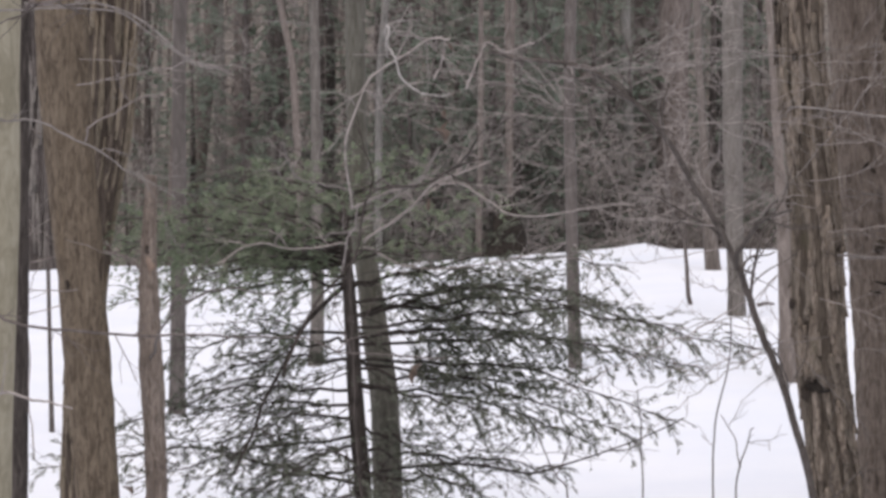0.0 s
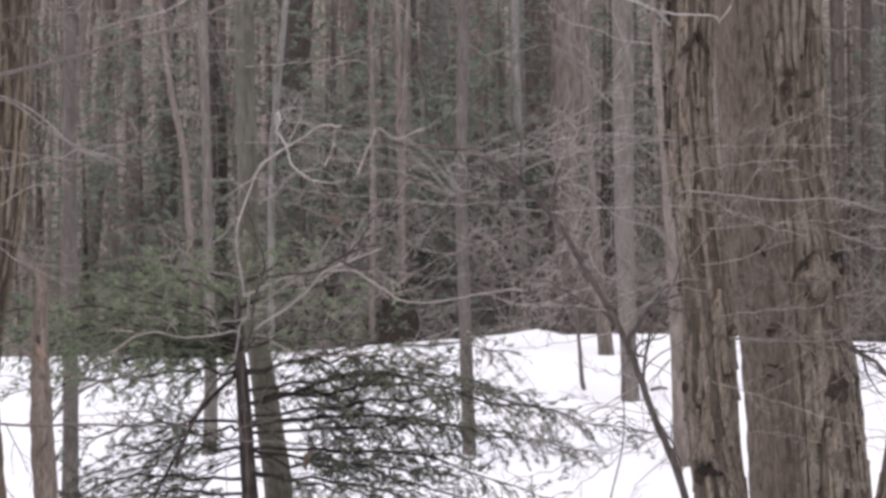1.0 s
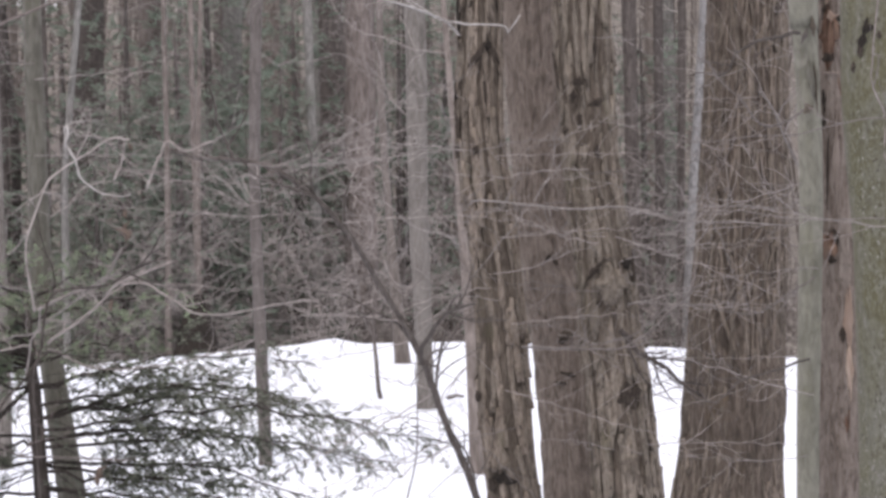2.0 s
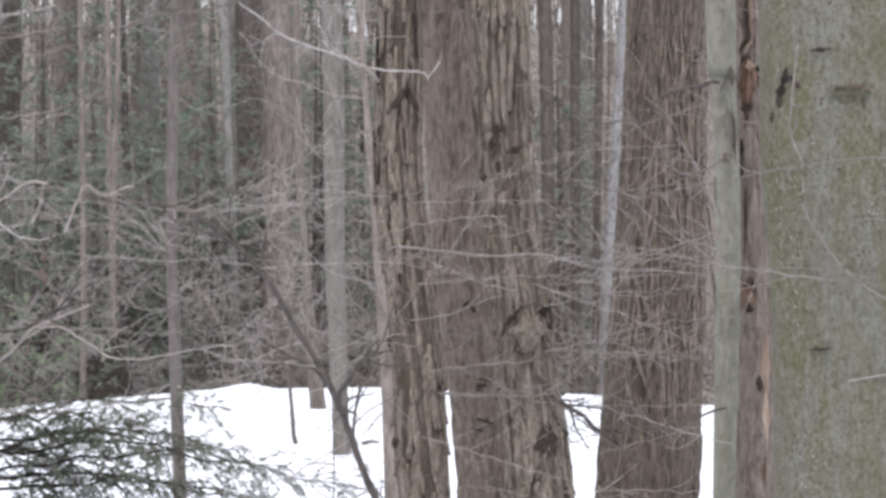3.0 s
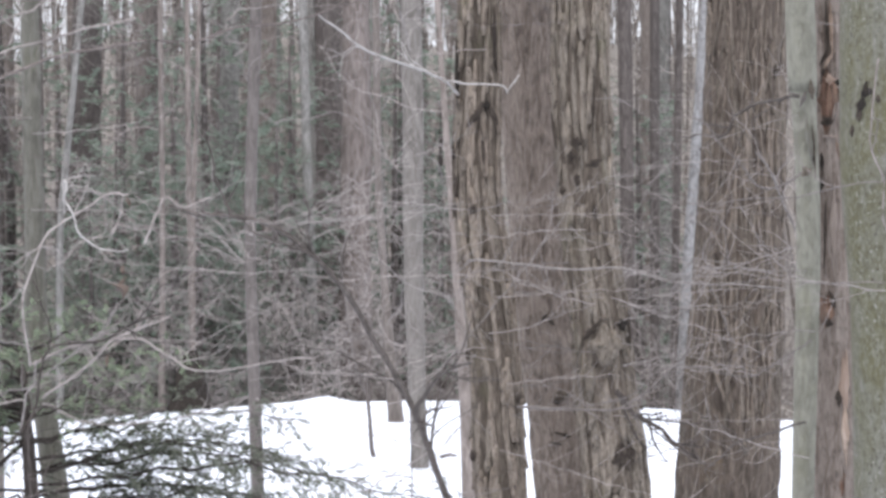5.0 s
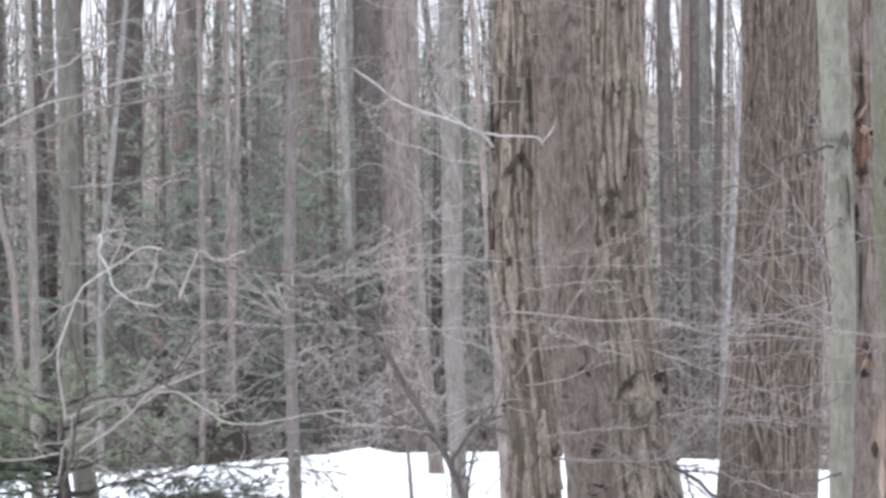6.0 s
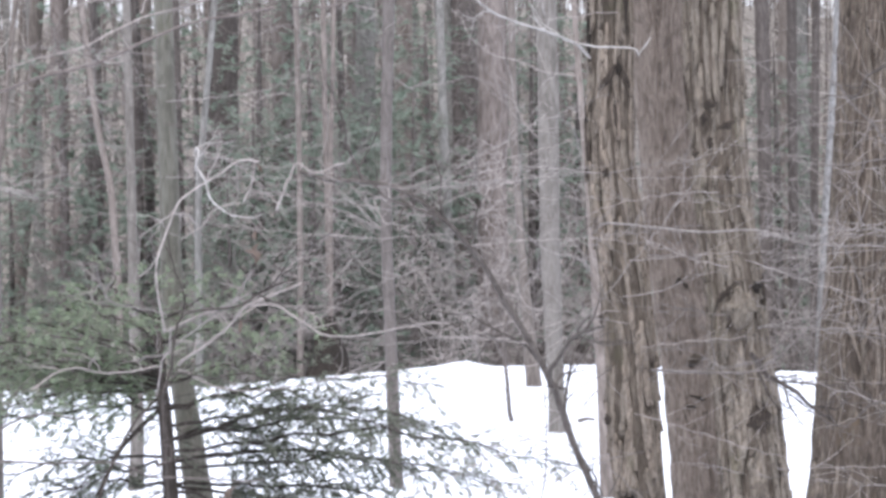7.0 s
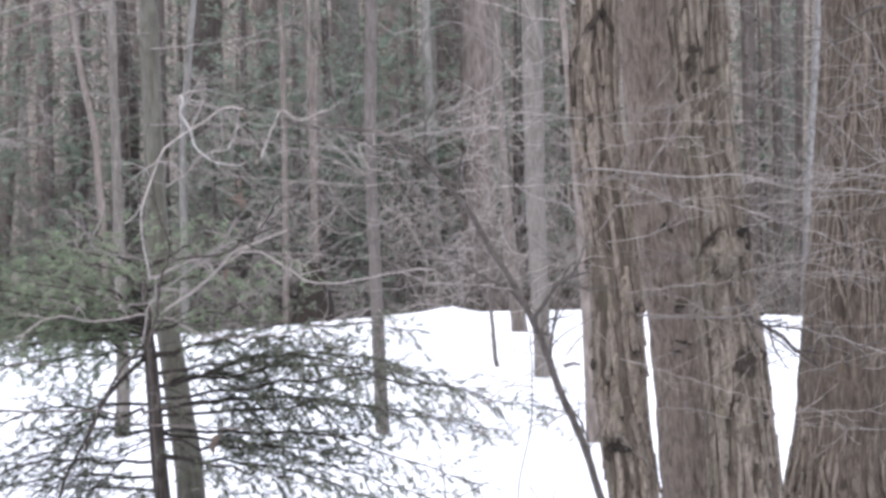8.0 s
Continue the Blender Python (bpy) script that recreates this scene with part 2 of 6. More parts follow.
GROUND = material("snow_and_leaf_litter", build_ground, 0.75)


# ---------------------------------------------------------------- mesh helpers
class Shape:
    """Vertices and faces of one mesh, gathered in world metres."""

    def __init__(self):
        self.v, self.f, self.n = [], [], 0

    def add(self, verts, faces):
        """faces: an array with one row a face, or a list of tuples."""
        self.v.append(np.asarray(verts, float))
        if isinstance(faces, np.ndarray):
            self.f.append(faces + self.n)
        else:
            self.f.extend(np.array([f], int) + self.n for f in faces)
        self.n += len(verts)

    def tube(self, pts, radii, sides=6, cap=True):
        pts, radii = np.asarray(pts, float), np.asarray(radii, float)
        t = np.gradient(pts, axis=0)
        t /= np.linalg.norm(t, axis=1, keepdims=True) + 1e-9
        ref = np.array([0, 0, 1.0]) if abs(t[0, 2]) < 0.8 else np.array([1.0, 0, 0])
        a = np.cross(t, ref)
        a /= np.linalg.norm(a, axis=1, keepdims=True) + 1e-9
        b = np.cross(t, a)
        th = np.linspace(0, 2 * math.pi, sides, endpoint=False)
        ring = pts[:, None] + radii[:, None, None] * (np.cos(th)[None, :, None] * a[:, None] + np.sin(th)[None, :, None] * b[:, None])
        k = len(pts)
        self.add(ring.reshape(-1, 3), quads(k, sides))
        if cap:
            self.f += [np.arange(sides)[None, ::-1] + self.n - k * sides, np.arange(sides)[None] + self.n - sides]

    def mesh(self, name, origin):
        me = bpy.data.meshes.new(name)
        co = np.concatenate(self.v) - np.asarray(origin, float)
        sizes = np.concatenate([np.full(len(f), f.shape[1]) for f in self.f])
        loops = np.concatenate([f.ravel() for f in self.f])
        me.vertices.add(len(co))
        me.vertices.foreach_set("co", co.astype(np.float32).ravel())
        me.loops.add(len(loops))
        me.loops.foreach_set("vertex_index", loops.astype(np.int32))
        me.polygons.add(len(sizes))
        me.polygons.foreach_set("loop_start", (np.cumsum(sizes) - sizes).astype(np.int32))
        me.polygons.foreach_set("use_smooth", np.ones(len(sizes), bool))
        me.update(calc_edges=True)
        me.validate()
        return me


QUADS = {}


def quads(k, sides):
    """The faces of a tube of k rings."""
    if (k, sides) not in QUADS:
        i, j = np.meshgrid(np.arange(k - 1), np.arange(sides), indexing="ij")
        n = (j + 1) % sides
        QUADS[k, sides] = np.stack([i * sides + j, i * sides + n, (i + 1) * sides + n, (i + 1) * sides + j], -1).reshape(-1, 4)
    return QUADS[k, sides]


def thing(name, at, label, category, group="", kind=""):
    ob = new(name)
    ob.location = at
    ob.empty_display_size = 0.1
    return tagged(ob, label, category, group, kind)


def whole(parent):
    p = Vector(parent.location)
    while parent.parent:
        parent = parent.parent
        p += Vector(parent.location)
    return p


def part(name, shape, mat, parent, label="", kind=""):
    ob = new(name, shape.mesh(name, whole(parent)))
    ob.data.materials.append(mat)
    ob.parent = parent
    return tagged(ob, label, kind=kind)


def single(name, shape, mat, at, label, category, group="", kind=""):
    ob = new(name, shape.mesh(name, at))
    ob.location = at
    ob.data.materials.append(mat)
    return tagged(ob, label, category, group, kind)


def lattice(u, v, seed, period=0):
    """Smooth value noise in two directions; period: cells after which u repeats."""
    rng = np.random.default_rng(seed)
    table = rng.random((256, 256))
    iu, iv = np.floor(u).astype(int), np.floor(v).astype(int)
    fu, fv = u - iu, v - iv
    fu, fv = fu * fu * (3 - 2 * fu), fv * fv * (3 - 2 * fv)
    wrap = (lambda k: k % period) if period else (lambda k: k % 256)
    g = lambda i, j: table[wrap(i) % 256, j % 256]
    return (g(iu, iv) * (1 - fu) + g(iu + 1, iv) * fu) * (1 - fv) + (g(iu, iv + 1) * (1 - fu) + g(iu + 1, iv + 1) * fu) * fv


def curve(points, count):
    """A smooth line through a few points (Catmull-Rom)."""
    p = np.asarray(points, float)
    p = np.vstack([2 * p[0] - p[1], p, 2 * p[-1] - p[-2]])
    out = []
    for s in np.linspace(0, len(p) - 3 - 1e-6, count):
        i, t = int(s), s - int(s)
        a, b, c, d = p[i:i + 4]
        out.append(0.5 * (2 * b + (c - a) * t + (2 * a - 5 * b + 4 * c - d) * t * t + (3 * b - a - 3 * c + d) * t ** 3))
    return np.array(out)


def cracked(u, v, seed, period):
    """Irregular cells: how far a place lies from its cell's edge (0 to 1), and a height for the cell."""
    rng = np.random.default_rng(seed)
    jx, jy, hh = rng.random((128, 512)), rng.random((128, 512)), rng.random((128, 512))
    iu, iv = np.floor(u).astype(int), np.floor(v).astype(int)
    first, second, high = np.full(u.shape, 9.0), np.full(u.shape, 9.0), np.zeros(u.shape)
    for du in (-1, 0, 1):
        for dv in (-1, 0, 1):
            a, b = (iu + du) % period % 128, (iv + dv) % 512
            d = np.hypot(iu + du + jx[a, b] - u, iv + dv + jy[a, b] - v)
            closer = d < first
            second = np.where(closer, first, np.minimum(second, d))
            high = np.where(closer, hh[a, b], high)
            first = np.where(closer, d, first)
    return np.clip((second - first) * 2.2, 0, 1), high


def stem(points, radii, sides=20, rows=40, furrow=0.0, cells=16, seed=1, lump=0.03, step=0.12, flare=0.0, plate=None):
    """A standing trunk through a few points, with ridges of bark of the given depth."""
    line = curve(points, rows)
    rad = np.interp(np.linspace(0, 1, rows), np.linspace(0, 1, len(radii)), radii)
    rad = rad * (1 + flare * np.exp(-(line[:, 2] - line[0, 2]) / 0.25))
    th = np.linspace(0, 2 * math.pi, sides, endpoint=False)
    run = np.r_[0, np.cumsum(np.linalg.norm(np.diff(line, axis=0), axis=1))]
    z, a = np.meshgrid(run, th / (2 * math.pi), indexing="ij")
    lumps = lattice(a * 4, z / 0.5, seed, 4) - 0.5 + 0.5 * (lattice(a * 8, z / 0.2, seed + 1, 8) - 0.5)
    d = rad[:, None] * lump * 2 * lumps
    if furrow:
        sway = 0.9 * (lattice(a * cells / 2, z / 0.35, seed + 2, cells // 2) - 0.5)
        n1 = np.abs(2 * lattice(a * cells + sway, z / (step * 3), seed + 3, cells) - 1)
        n2 = np.abs(2 * lattice(a * cells * 2 + sway, z / step, seed + 4, cells * 2) - 1)
        d += furrow * (np.clip(1.6 * n1, 0, 1) - 0.6 + 0.5 * (n2 - 0.5))
    if plate:
        around, length, deep = plate
        sway = 0.5 * (lattice(a * around / 3, z / length, seed + 6, max(1, around // 3)) - 0.5)
        edge, high = cracked(a * around + sway, z / length, seed + 5, around)
        d += deep * (np.sqrt(edge) * (0.55 + 0.6 * high) - 0.55)
    s = Shape()
    r = rad[:, None] + d
    pts = line[:, None] + np.stack([np.cos(th)[None] * r, np.sin(th)[None] * r, np.zeros_like(r)], -1)
    s.add(pts.reshape(-1, 3), quads(rows, sides))
    s.f.append(np.arange((rows - 1) * sides, rows * sides)[None])
    return s


def grow(shape, p, way, length, radius, depth, rng, droop=0.0, kink=0.16, sides=4, spread=0.9, splits=4, fine=None, keep=0.6, least=0.0009, joints=9):
    """A bare twig that wanders, thins and forks."""
    n = max(4, int(joints * 0.66 + length * joints))
    pts, p, way = [np.array(p, float)], np.array(p, float), np.array(way, float)
    way /= np.linalg.norm(way)
    for i in range(n - 1):
        way = way + kink * np.array([rng.gauss(0, 1), rng.gauss(0, 1), rng.gauss(0, 1) - droop])
        way /= np.linalg.norm(way)
        p = p + way * length / (n - 1)
        pts.append(p.copy())
    pts = np.array(pts)
    shape.tube(pts, np.linspace(radius, max(radius * 0.35, least), n), sides, False)
    if depth > 0:
        for _ in range(rng.randint(max(1, splits - 1), splits + 1)):
            i = rng.randint(1, n - 2)
            side = np.array([rng.gauss(0, 1), rng.gauss(0, 1), rng.gauss(0, 0.7)])
            side -= side.dot(pts[i + 1] - pts[i]) * (pts[i + 1] - pts[i]) / ((pts[i + 1] - pts[i]) @ (pts[i + 1] - pts[i]))
            side /= np.linalg.norm(side) + 1e-9
            grow(fine or shape, pts[i], (pts[i + 1] - pts[i]) / np.linalg.norm(pts[i + 1] - pts[i]) + spread * side, length * rng.uniform(0.35, 0.65), max(least, radius * (1 - 0.6 * i / n) * keep), depth - 1, rng, droop, kink, max(3, sides - 1), spread, splits, None, keep, least, joints)


def frond(leaf, wood, p, way, up, length, rng, size=1.0, gap=0.010):
    """One flat hemlock spray: a twig with side twigs, all set with short needles."""
    p, way, up = np.array(p, float), np.array(way, float), np.array(up, float)
    way /= np.linalg.norm(way)
    side = np.cross(way, up)
    side /= np.linalg.norm(side) + 1e-9
    up = np.cross(side, way)

    def row(a, d, run):
        k = max(2, int(run / gap))
        s = np.arange(k)[:, None] / k
        lat = np.cross(d, up)
        lat /= np.linalg.norm(lat) + 1e-9
        base = a + d * run * s + up * (-0.15 * run * s * s)
        base = np.vstack([base, base])
        sign = np.repeat([1.0, -1.0], k)[:, None]
        jit = np.random.normal(0, 0.25, (2 * k, 3))
        tip = base + (lat * sign * 0.85 + d * 0.5 + jit) * 0.015 * size
        wide = d * 0.0036 * size
        verts = np.stack([base - wide, base + wide, tip + wide * 0.7, tip - wide * 0.7], 1).reshape(-1, 3)
        leaf.add(verts, np.arange(8 * k).reshape(-1, 4))

    end = p + way * length - up * 0.12 * length
    if size < 1.2:
        wood.tube(np.array([p, p + way * length * 0.5, end]), [0.0022 * size, 0.0016 * size, 0.0008 * size], 3, False)
    row(p, way, length)
    for i in range(int(length / (0.035 * size)) + 1):
        s = (i + rng.random() * 0.5) * 0.035 * size / length
        if s > 0.95:
            break
        for sg in (1, -1):
            if rng.random() < 0.7:
                d = way * 0.75 + side * sg * 0.7 + up * rng.gauss(-0.1, 0.15)
                d /= np.linalg.norm(d)
                row(p + way * length * s - up * 0.12 * length * s * s, d, length * 0.45 * (1 - s * 0.7) * rng.uniform(0.7, 1.1))


def bough(leaf, wood, limbs, start, end, rng, radius=0.010, sag=0.08, dense=1.0, size=1.0, reach=0.30, bare=0.2, gap=0.010):
    """A hemlock limb from the trunk to its tip with side shoots that bear sprays."""
    start, end = np.array(start, float), np.array(end, float)
    span = np.linalg.norm(end - start)
    mid = (start + end) / 2 + np.array([rng.gauss(0, 0.03), rng.gauss(0, 0.03), sag * span + rng.gauss(0, 0.03)])
    line = curve([start, mid, end], 14)
    line[1:-1] += np.array([[rng.gauss(0, 0.012) for _ in range(3)] for _ in range(12)])
    limbs.tube(line, np.linspace(radius, 0.002, 14), 5, False)
    k = max(3, int(span / 0.10 * dense))
    for i in range(k):
        s = bare + (1 - bare) * (i + rng.random()) / k
        j = min(12, int(s * 13))
        p = line[j] + (line[j + 1] - line[j]) * (s * 13 - j)
        along = line[j + 1] - line[j]
        along /= np.linalg.norm(along)
        lat = np.cross(along, (0, 0, 1.0))
        lat /= np.linalg.norm(lat) + 1e-9
        way = along * rng.uniform(0.3, 0.9) + lat * rng.choice([-1, 1]) * rng.uniform(0.4, 1.0) + np.array([0, 0, rng.gauss(-0.08, 0.42)])
        way /= np.linalg.norm(way)
        shoot = reach * (1.15 - 0.75 * s) * rng.uniform(0.6, 1.4)
        q = curve([p, p + way * shoot * 0.5 + np.array([0, 0, 0.04 * shoot]), p + way * shoot - np.array([0, 0, 0.12 * shoot])], 6)
        wood.tube(q, np.linspace(0.0032 * size, 0.0012 * size, 6), 3, False)
        for m in range(max(2, int(shoot / (0.045 * size)))):
            g = rng.uniform(0.15, 1.0) * 4.99
            c = q[int(g)] + (q[int(g) + 1] - q[int(g)]) * (g - int(g))
            turn = way * rng.uniform(0.3, 1.0) + np.cross(way, (0, 0, 1.0)) * rng.choice([-1, 1]) * rng.uniform(0.3, 1.0) + np.array([0, 0, rng.gauss(-0.1, 0.3)])
            frond(leaf, wood, c, turn, (rng.gauss(0, 0.35), rng.gauss(0, 0.35), 1.0), 0.065 * size * rng.uniform(0.5, 1.4), rng, size, gap)
    frond(leaf, wood, end, end - line[-2], (0, 0, 1.0), 0.12 * size, rng, size, gap)


# ---------------------------------------------------------------- the ground
CREST_X = [-30, -4.6, -3.7, -0.5, 0.7, 1.35, 1.9, 2.2, 2.5, 3.7, 4.4, 6.0, 7.4, 30]
CREST_Z = [-0.40, -0.27, -0.21, -0.18, -0.09, -0.05, -0.005, 0.055, -0.02, -0.02, -0.06, -0.15, -0.285, -0.6]


def ground_z(x, y):
    x, y = np.asarray(x, float), np.asarray(y, float)
    crest = np.interp(x, CREST_X, CREST_Z)
    near = np.interp(y, [-400, 0, 6, 14, 19, 24, 37], [0, 0, 0, -0.42, -0.46, -0.40, 0])
    on = np.interp(y, [22, 37], [0, 1]) ** 1.5 * np.interp(y, [37, 42, 60], [1, 1, 0])
    dip = np.interp(y, [37, 37.6, 41, 52, 62, 115, 150, 1200], [0, -0.06, -1.1, -1.6, -1.4, 8.1, 9.1, 10.0])
    roll = 0.05 * np.sin(x * 0.9 + 1.3) * np.sin(y * 0.55) * np.interp(y, [2, 12, 25, 35], [0, 1, 1, 0]) + (0.5 * np.sin(x * 0.11 + 1) + 0.6 * np.sin(x * 0.47 + y * 0.21) + 0.4 * np.sin(x * 1.13 + 2)) * np.interp(y, [62, 105], [0, 1])
    return near + on * crest + dip + roll


gx = np.unique(np.r_[np.linspace(-1500, -60, 14), np.linspace(-60, -10, 26), np.linspace(-10, 14, 160), np.linspace(14, 60, 24), np.linspace(60, 1500, 14)])
gy = np.unique(np.r_[np.linspace(-1500, -20, 12), np.linspace(-20, 10, 20), np.linspace(10, 34, 100), np.linspace(34, 42, 80), np.linspace(42, 160, 60), np.linspace(160, 2500, 16)])
GX, GY = np.meshgrid(gx, gy)
GZ = ground_z(GX, GY) + 0.018 * (lattice(GX / 0.45, GY / 0.6, 5) - 0.5) + 0.03 * (lattice(GX / 1.7, GY / 1.9, 6) - 0.5) * (GY < 60)
s = Shape()
w = len(gx)
gj, gi = np.meshgrid(np.arange(len(gy) - 1), np.arange(w - 1), indexing="ij")
s.add(np.stack([GX, GY, GZ], -1).reshape(-1, 3), np.stack([gj * w + gi, gj * w + gi + 1, (gj + 1) * w + gi + 1, (gj + 1) * w + gi], -1).reshape(-1, 4))
single("ground", s, GROUND, (0, 0, 0), "old white snow that ends in brown leaf litter beyond a low crest", "ground", kind="structure")


def footing(x, y):
    return float(ground_z(x, y)) - 0.06


# ---------------------------------------------------------------- trees
def to_ground(points):
    """The same line with its first point carried on down into the ground."""
    p = [np.array(q, float) for q in points]
    slope = (p[0] - p[1]) / (p[0][2] - p[1][2])
    b = p[0].copy()
    for _ in range(4):
        z = footing(b[0], b[1])
        b = p[0] + slope * np.array([0.5, 0.5, 1]) * (z - p[0][2])
        b[2] = z
    return ([b] + p) if p[0][2] - b[2] > 0.05 else ([b] + p[1:])


def to_top(points, top):
    p = [np.array(q, float) for q in points]
    slope = (p[-1] - p[-2]) / (p[-1][2] - p[-2][2])
    return p + [p[-1] + slope * (top - p[-1][2])]


def tree(name, label, points, radii, mat, top=8.0, group="", sides=14, furrow=0.0, cells=14, seed=1, rows=0, flare=0.08, twigs=0, lump=0.03, step=0.12, plate=None, twig_mat=None, limb_from=0.3, limb_to=0.95, stout=0.08, category="tree"):
    """A standing tree: a trunk through the points (lowest first) and, where wanted, bare limbs."""
    full = to_ground(points)
    radii = [radii[0]] * (len(full) - len(points)) + list(radii)
    if top > full[-1][2] + 0.2:
        full, radii = to_top(full, top), radii + [radii[-1] * 0.75]
    ob = thing(name, tuple(full[0]), label, category, group)
    height = full[-1][2] - full[0][2]
    rows = rows or int(14 + height * 5)
    cum = np.r_[0, np.cumsum([np.linalg.norm(b - a) for a, b in zip(full, full[1:])])]
    even = np.interp(np.linspace(0, cum[-1], 12), cum, radii)
    line = curve(full, 200)
    run = np.r_[0, np.cumsum(np.linalg.norm(np.diff(line, axis=0), axis=1))]
    pts = np.stack([np.interp(np.linspace(0, run[-1], 24), run, line[:, k]) for k in range(3)], 1)
    part("trunk", stem(pts, even, sides, rows, furrow, cells, seed, lump, step, flare, plate), mat, ob)
    if twigs:
        rng = random.Random(seed)
        for _ in range(twigs):
            i = rng.randint(int(24 * limb_from), int(23.2 * limb_to))
            a = rng.uniform(0, 2 * math.pi)
            s, fine = Shape(), Shape()
            grow(s, pts[i], (math.cos(a), math.sin(a), rng.uniform(-0.1, 0.9)), rng.uniform(0.5, 1.6), even[min(11, i // 2)] * stout + 0.004, 2, rng, 0.05, 0.2, 4, fine=fine)
            part("twig_spray", fine, twig_mat or mat, part("limb", s, twig_mat or mat, ob), kind="stuff")
    return ob


def trunk_of(ob):
    return next(c for c in ob.children if c.name.startswith("trunk"))


def limb(ob, points, thick, thin, mat=None, label="", sides=6, count=26, forks=0, seed=1, name="limb", long=0.25, wave=0.006):
    """A limb or long twig of a tree, through a few points, with small side twigs."""
    rng = random.Random(seed)
    line = curve(points, count)
    if wave:
        knots = np.array([[rng.gauss(0, wave * 1.3) for _ in range(3)] for _ in range(count // 4 + 2)])
        sway = np.stack([np.interp(np.linspace(0, len(knots) - 1, count), range(len(knots)), knots[:, k]) for k in range(3)], 1)
        line[1:-1] += sway[1:-1] + np.array([[rng.gauss(0, wave * 0.2) for _ in range(3)] for _ in range(count - 2)])
    s = Shape()
    s.tube(line, np.linspace(thick, thin, count), sides)
    fine = Shape()
    for _ in range(forks):
        i = rng.randint(2, count - 3)
        d = line[i + 1] - line[i]
        d /= np.linalg.norm(d)
        grow(fine, line[i], d + np.array([rng.gauss(0, 0.7), rng.gauss(0, 0.7), rng.gauss(0.1, 0.7)]), rng.uniform(0.4, 1.3) * long, max(thin, (thick + thin) * 0.3), 1, rng, 0.0, 0.2, 3)
    made = part(name, s, mat or TWIG, ob, label)
    if forks:
        part("twig_spray", fine, mat or TWIG, made, kind="stuff")
    return made


def plates(ob, points, radii, mat, count, seed, high, wide, lift, curl, name="bark_plate", top=3.4, proud=0.007):
    """Long plates of bark that stand off a trunk, most of them on the side towards the road."""
    rng = random.Random(seed)
    full = to_ground(points)
    rads = [radii[0]] * (len(full) - len(points)) + list(radii)
    line = curve(full, 160)
    rad = np.interp(np.linspace(0, len(full) - 1, 160), range(len(full)), rads)
    n, slots = 7, 11
    for k in range(count):
        z0 = full[0][2] + 0.4 + (top - full[0][2] - 0.4) * rng.random()
        a = math.pi * (0.93 + 1.14 * ((k % slots) + rng.uniform(-0.3, 0.3) + 0.5) / slots) if k % 8 else rng.uniform(0, 2 * math.pi)
        tall, broad, bend, phase = rng.uniform(*high), rng.uniform(*wide), rng.uniform(0.5, 1.3), rng.uniform(0, 6)
        rows = []
        for j in range(n):
            f = j / (n - 1)
            z = z0 + (f - 0.5) * tall
            c = np.array([np.interp(z, line[:, 2], line[:, 0]), np.interp(z, line[:, 2], line[:, 1]), z])
            r = np.interp(z, line[:, 2], rad)
            off = lift + curl * bend * max(0, abs(f - 0.55) * 2 - 0.3) ** 1.5
            aa = a + 0.03 * math.sin(f * 4 + phase)
            w = broad * (0.15 + 0.85 * math.sin(math.pi * (f * 0.9 + 0.05)) ** 0.8) * rng.uniform(0.7, 1.15)
            out, lat = np.array([math.cos(aa), math.sin(aa), 0]), np.array([-math.sin(aa), math.cos(aa), 0])
            for u, deep in ((-1, 0.0), (-0.55, proud), (0.5, proud * 1.2), (1, 0.0)):
                rows.append(c + out * (r + off + deep) + lat * u * w / 2)
            for u in (1, -1):
                rows.append(c + out * (r + off - proud * 1.3) + lat * u * w / 2)
        s = Shape()
        faces = [(m * 6 + q, m * 6 + (q + 1) % 6, (m + 1) * 6 + (q + 1) % 6, (m + 1) * 6 + q) for m in range(n - 1) for q in range(6)]
        s.add(rows, faces + [(5, 4, 3, 2, 1, 0), tuple((n - 1) * 6 + q for q in range(6))])
        part(name, s, mat, ob)


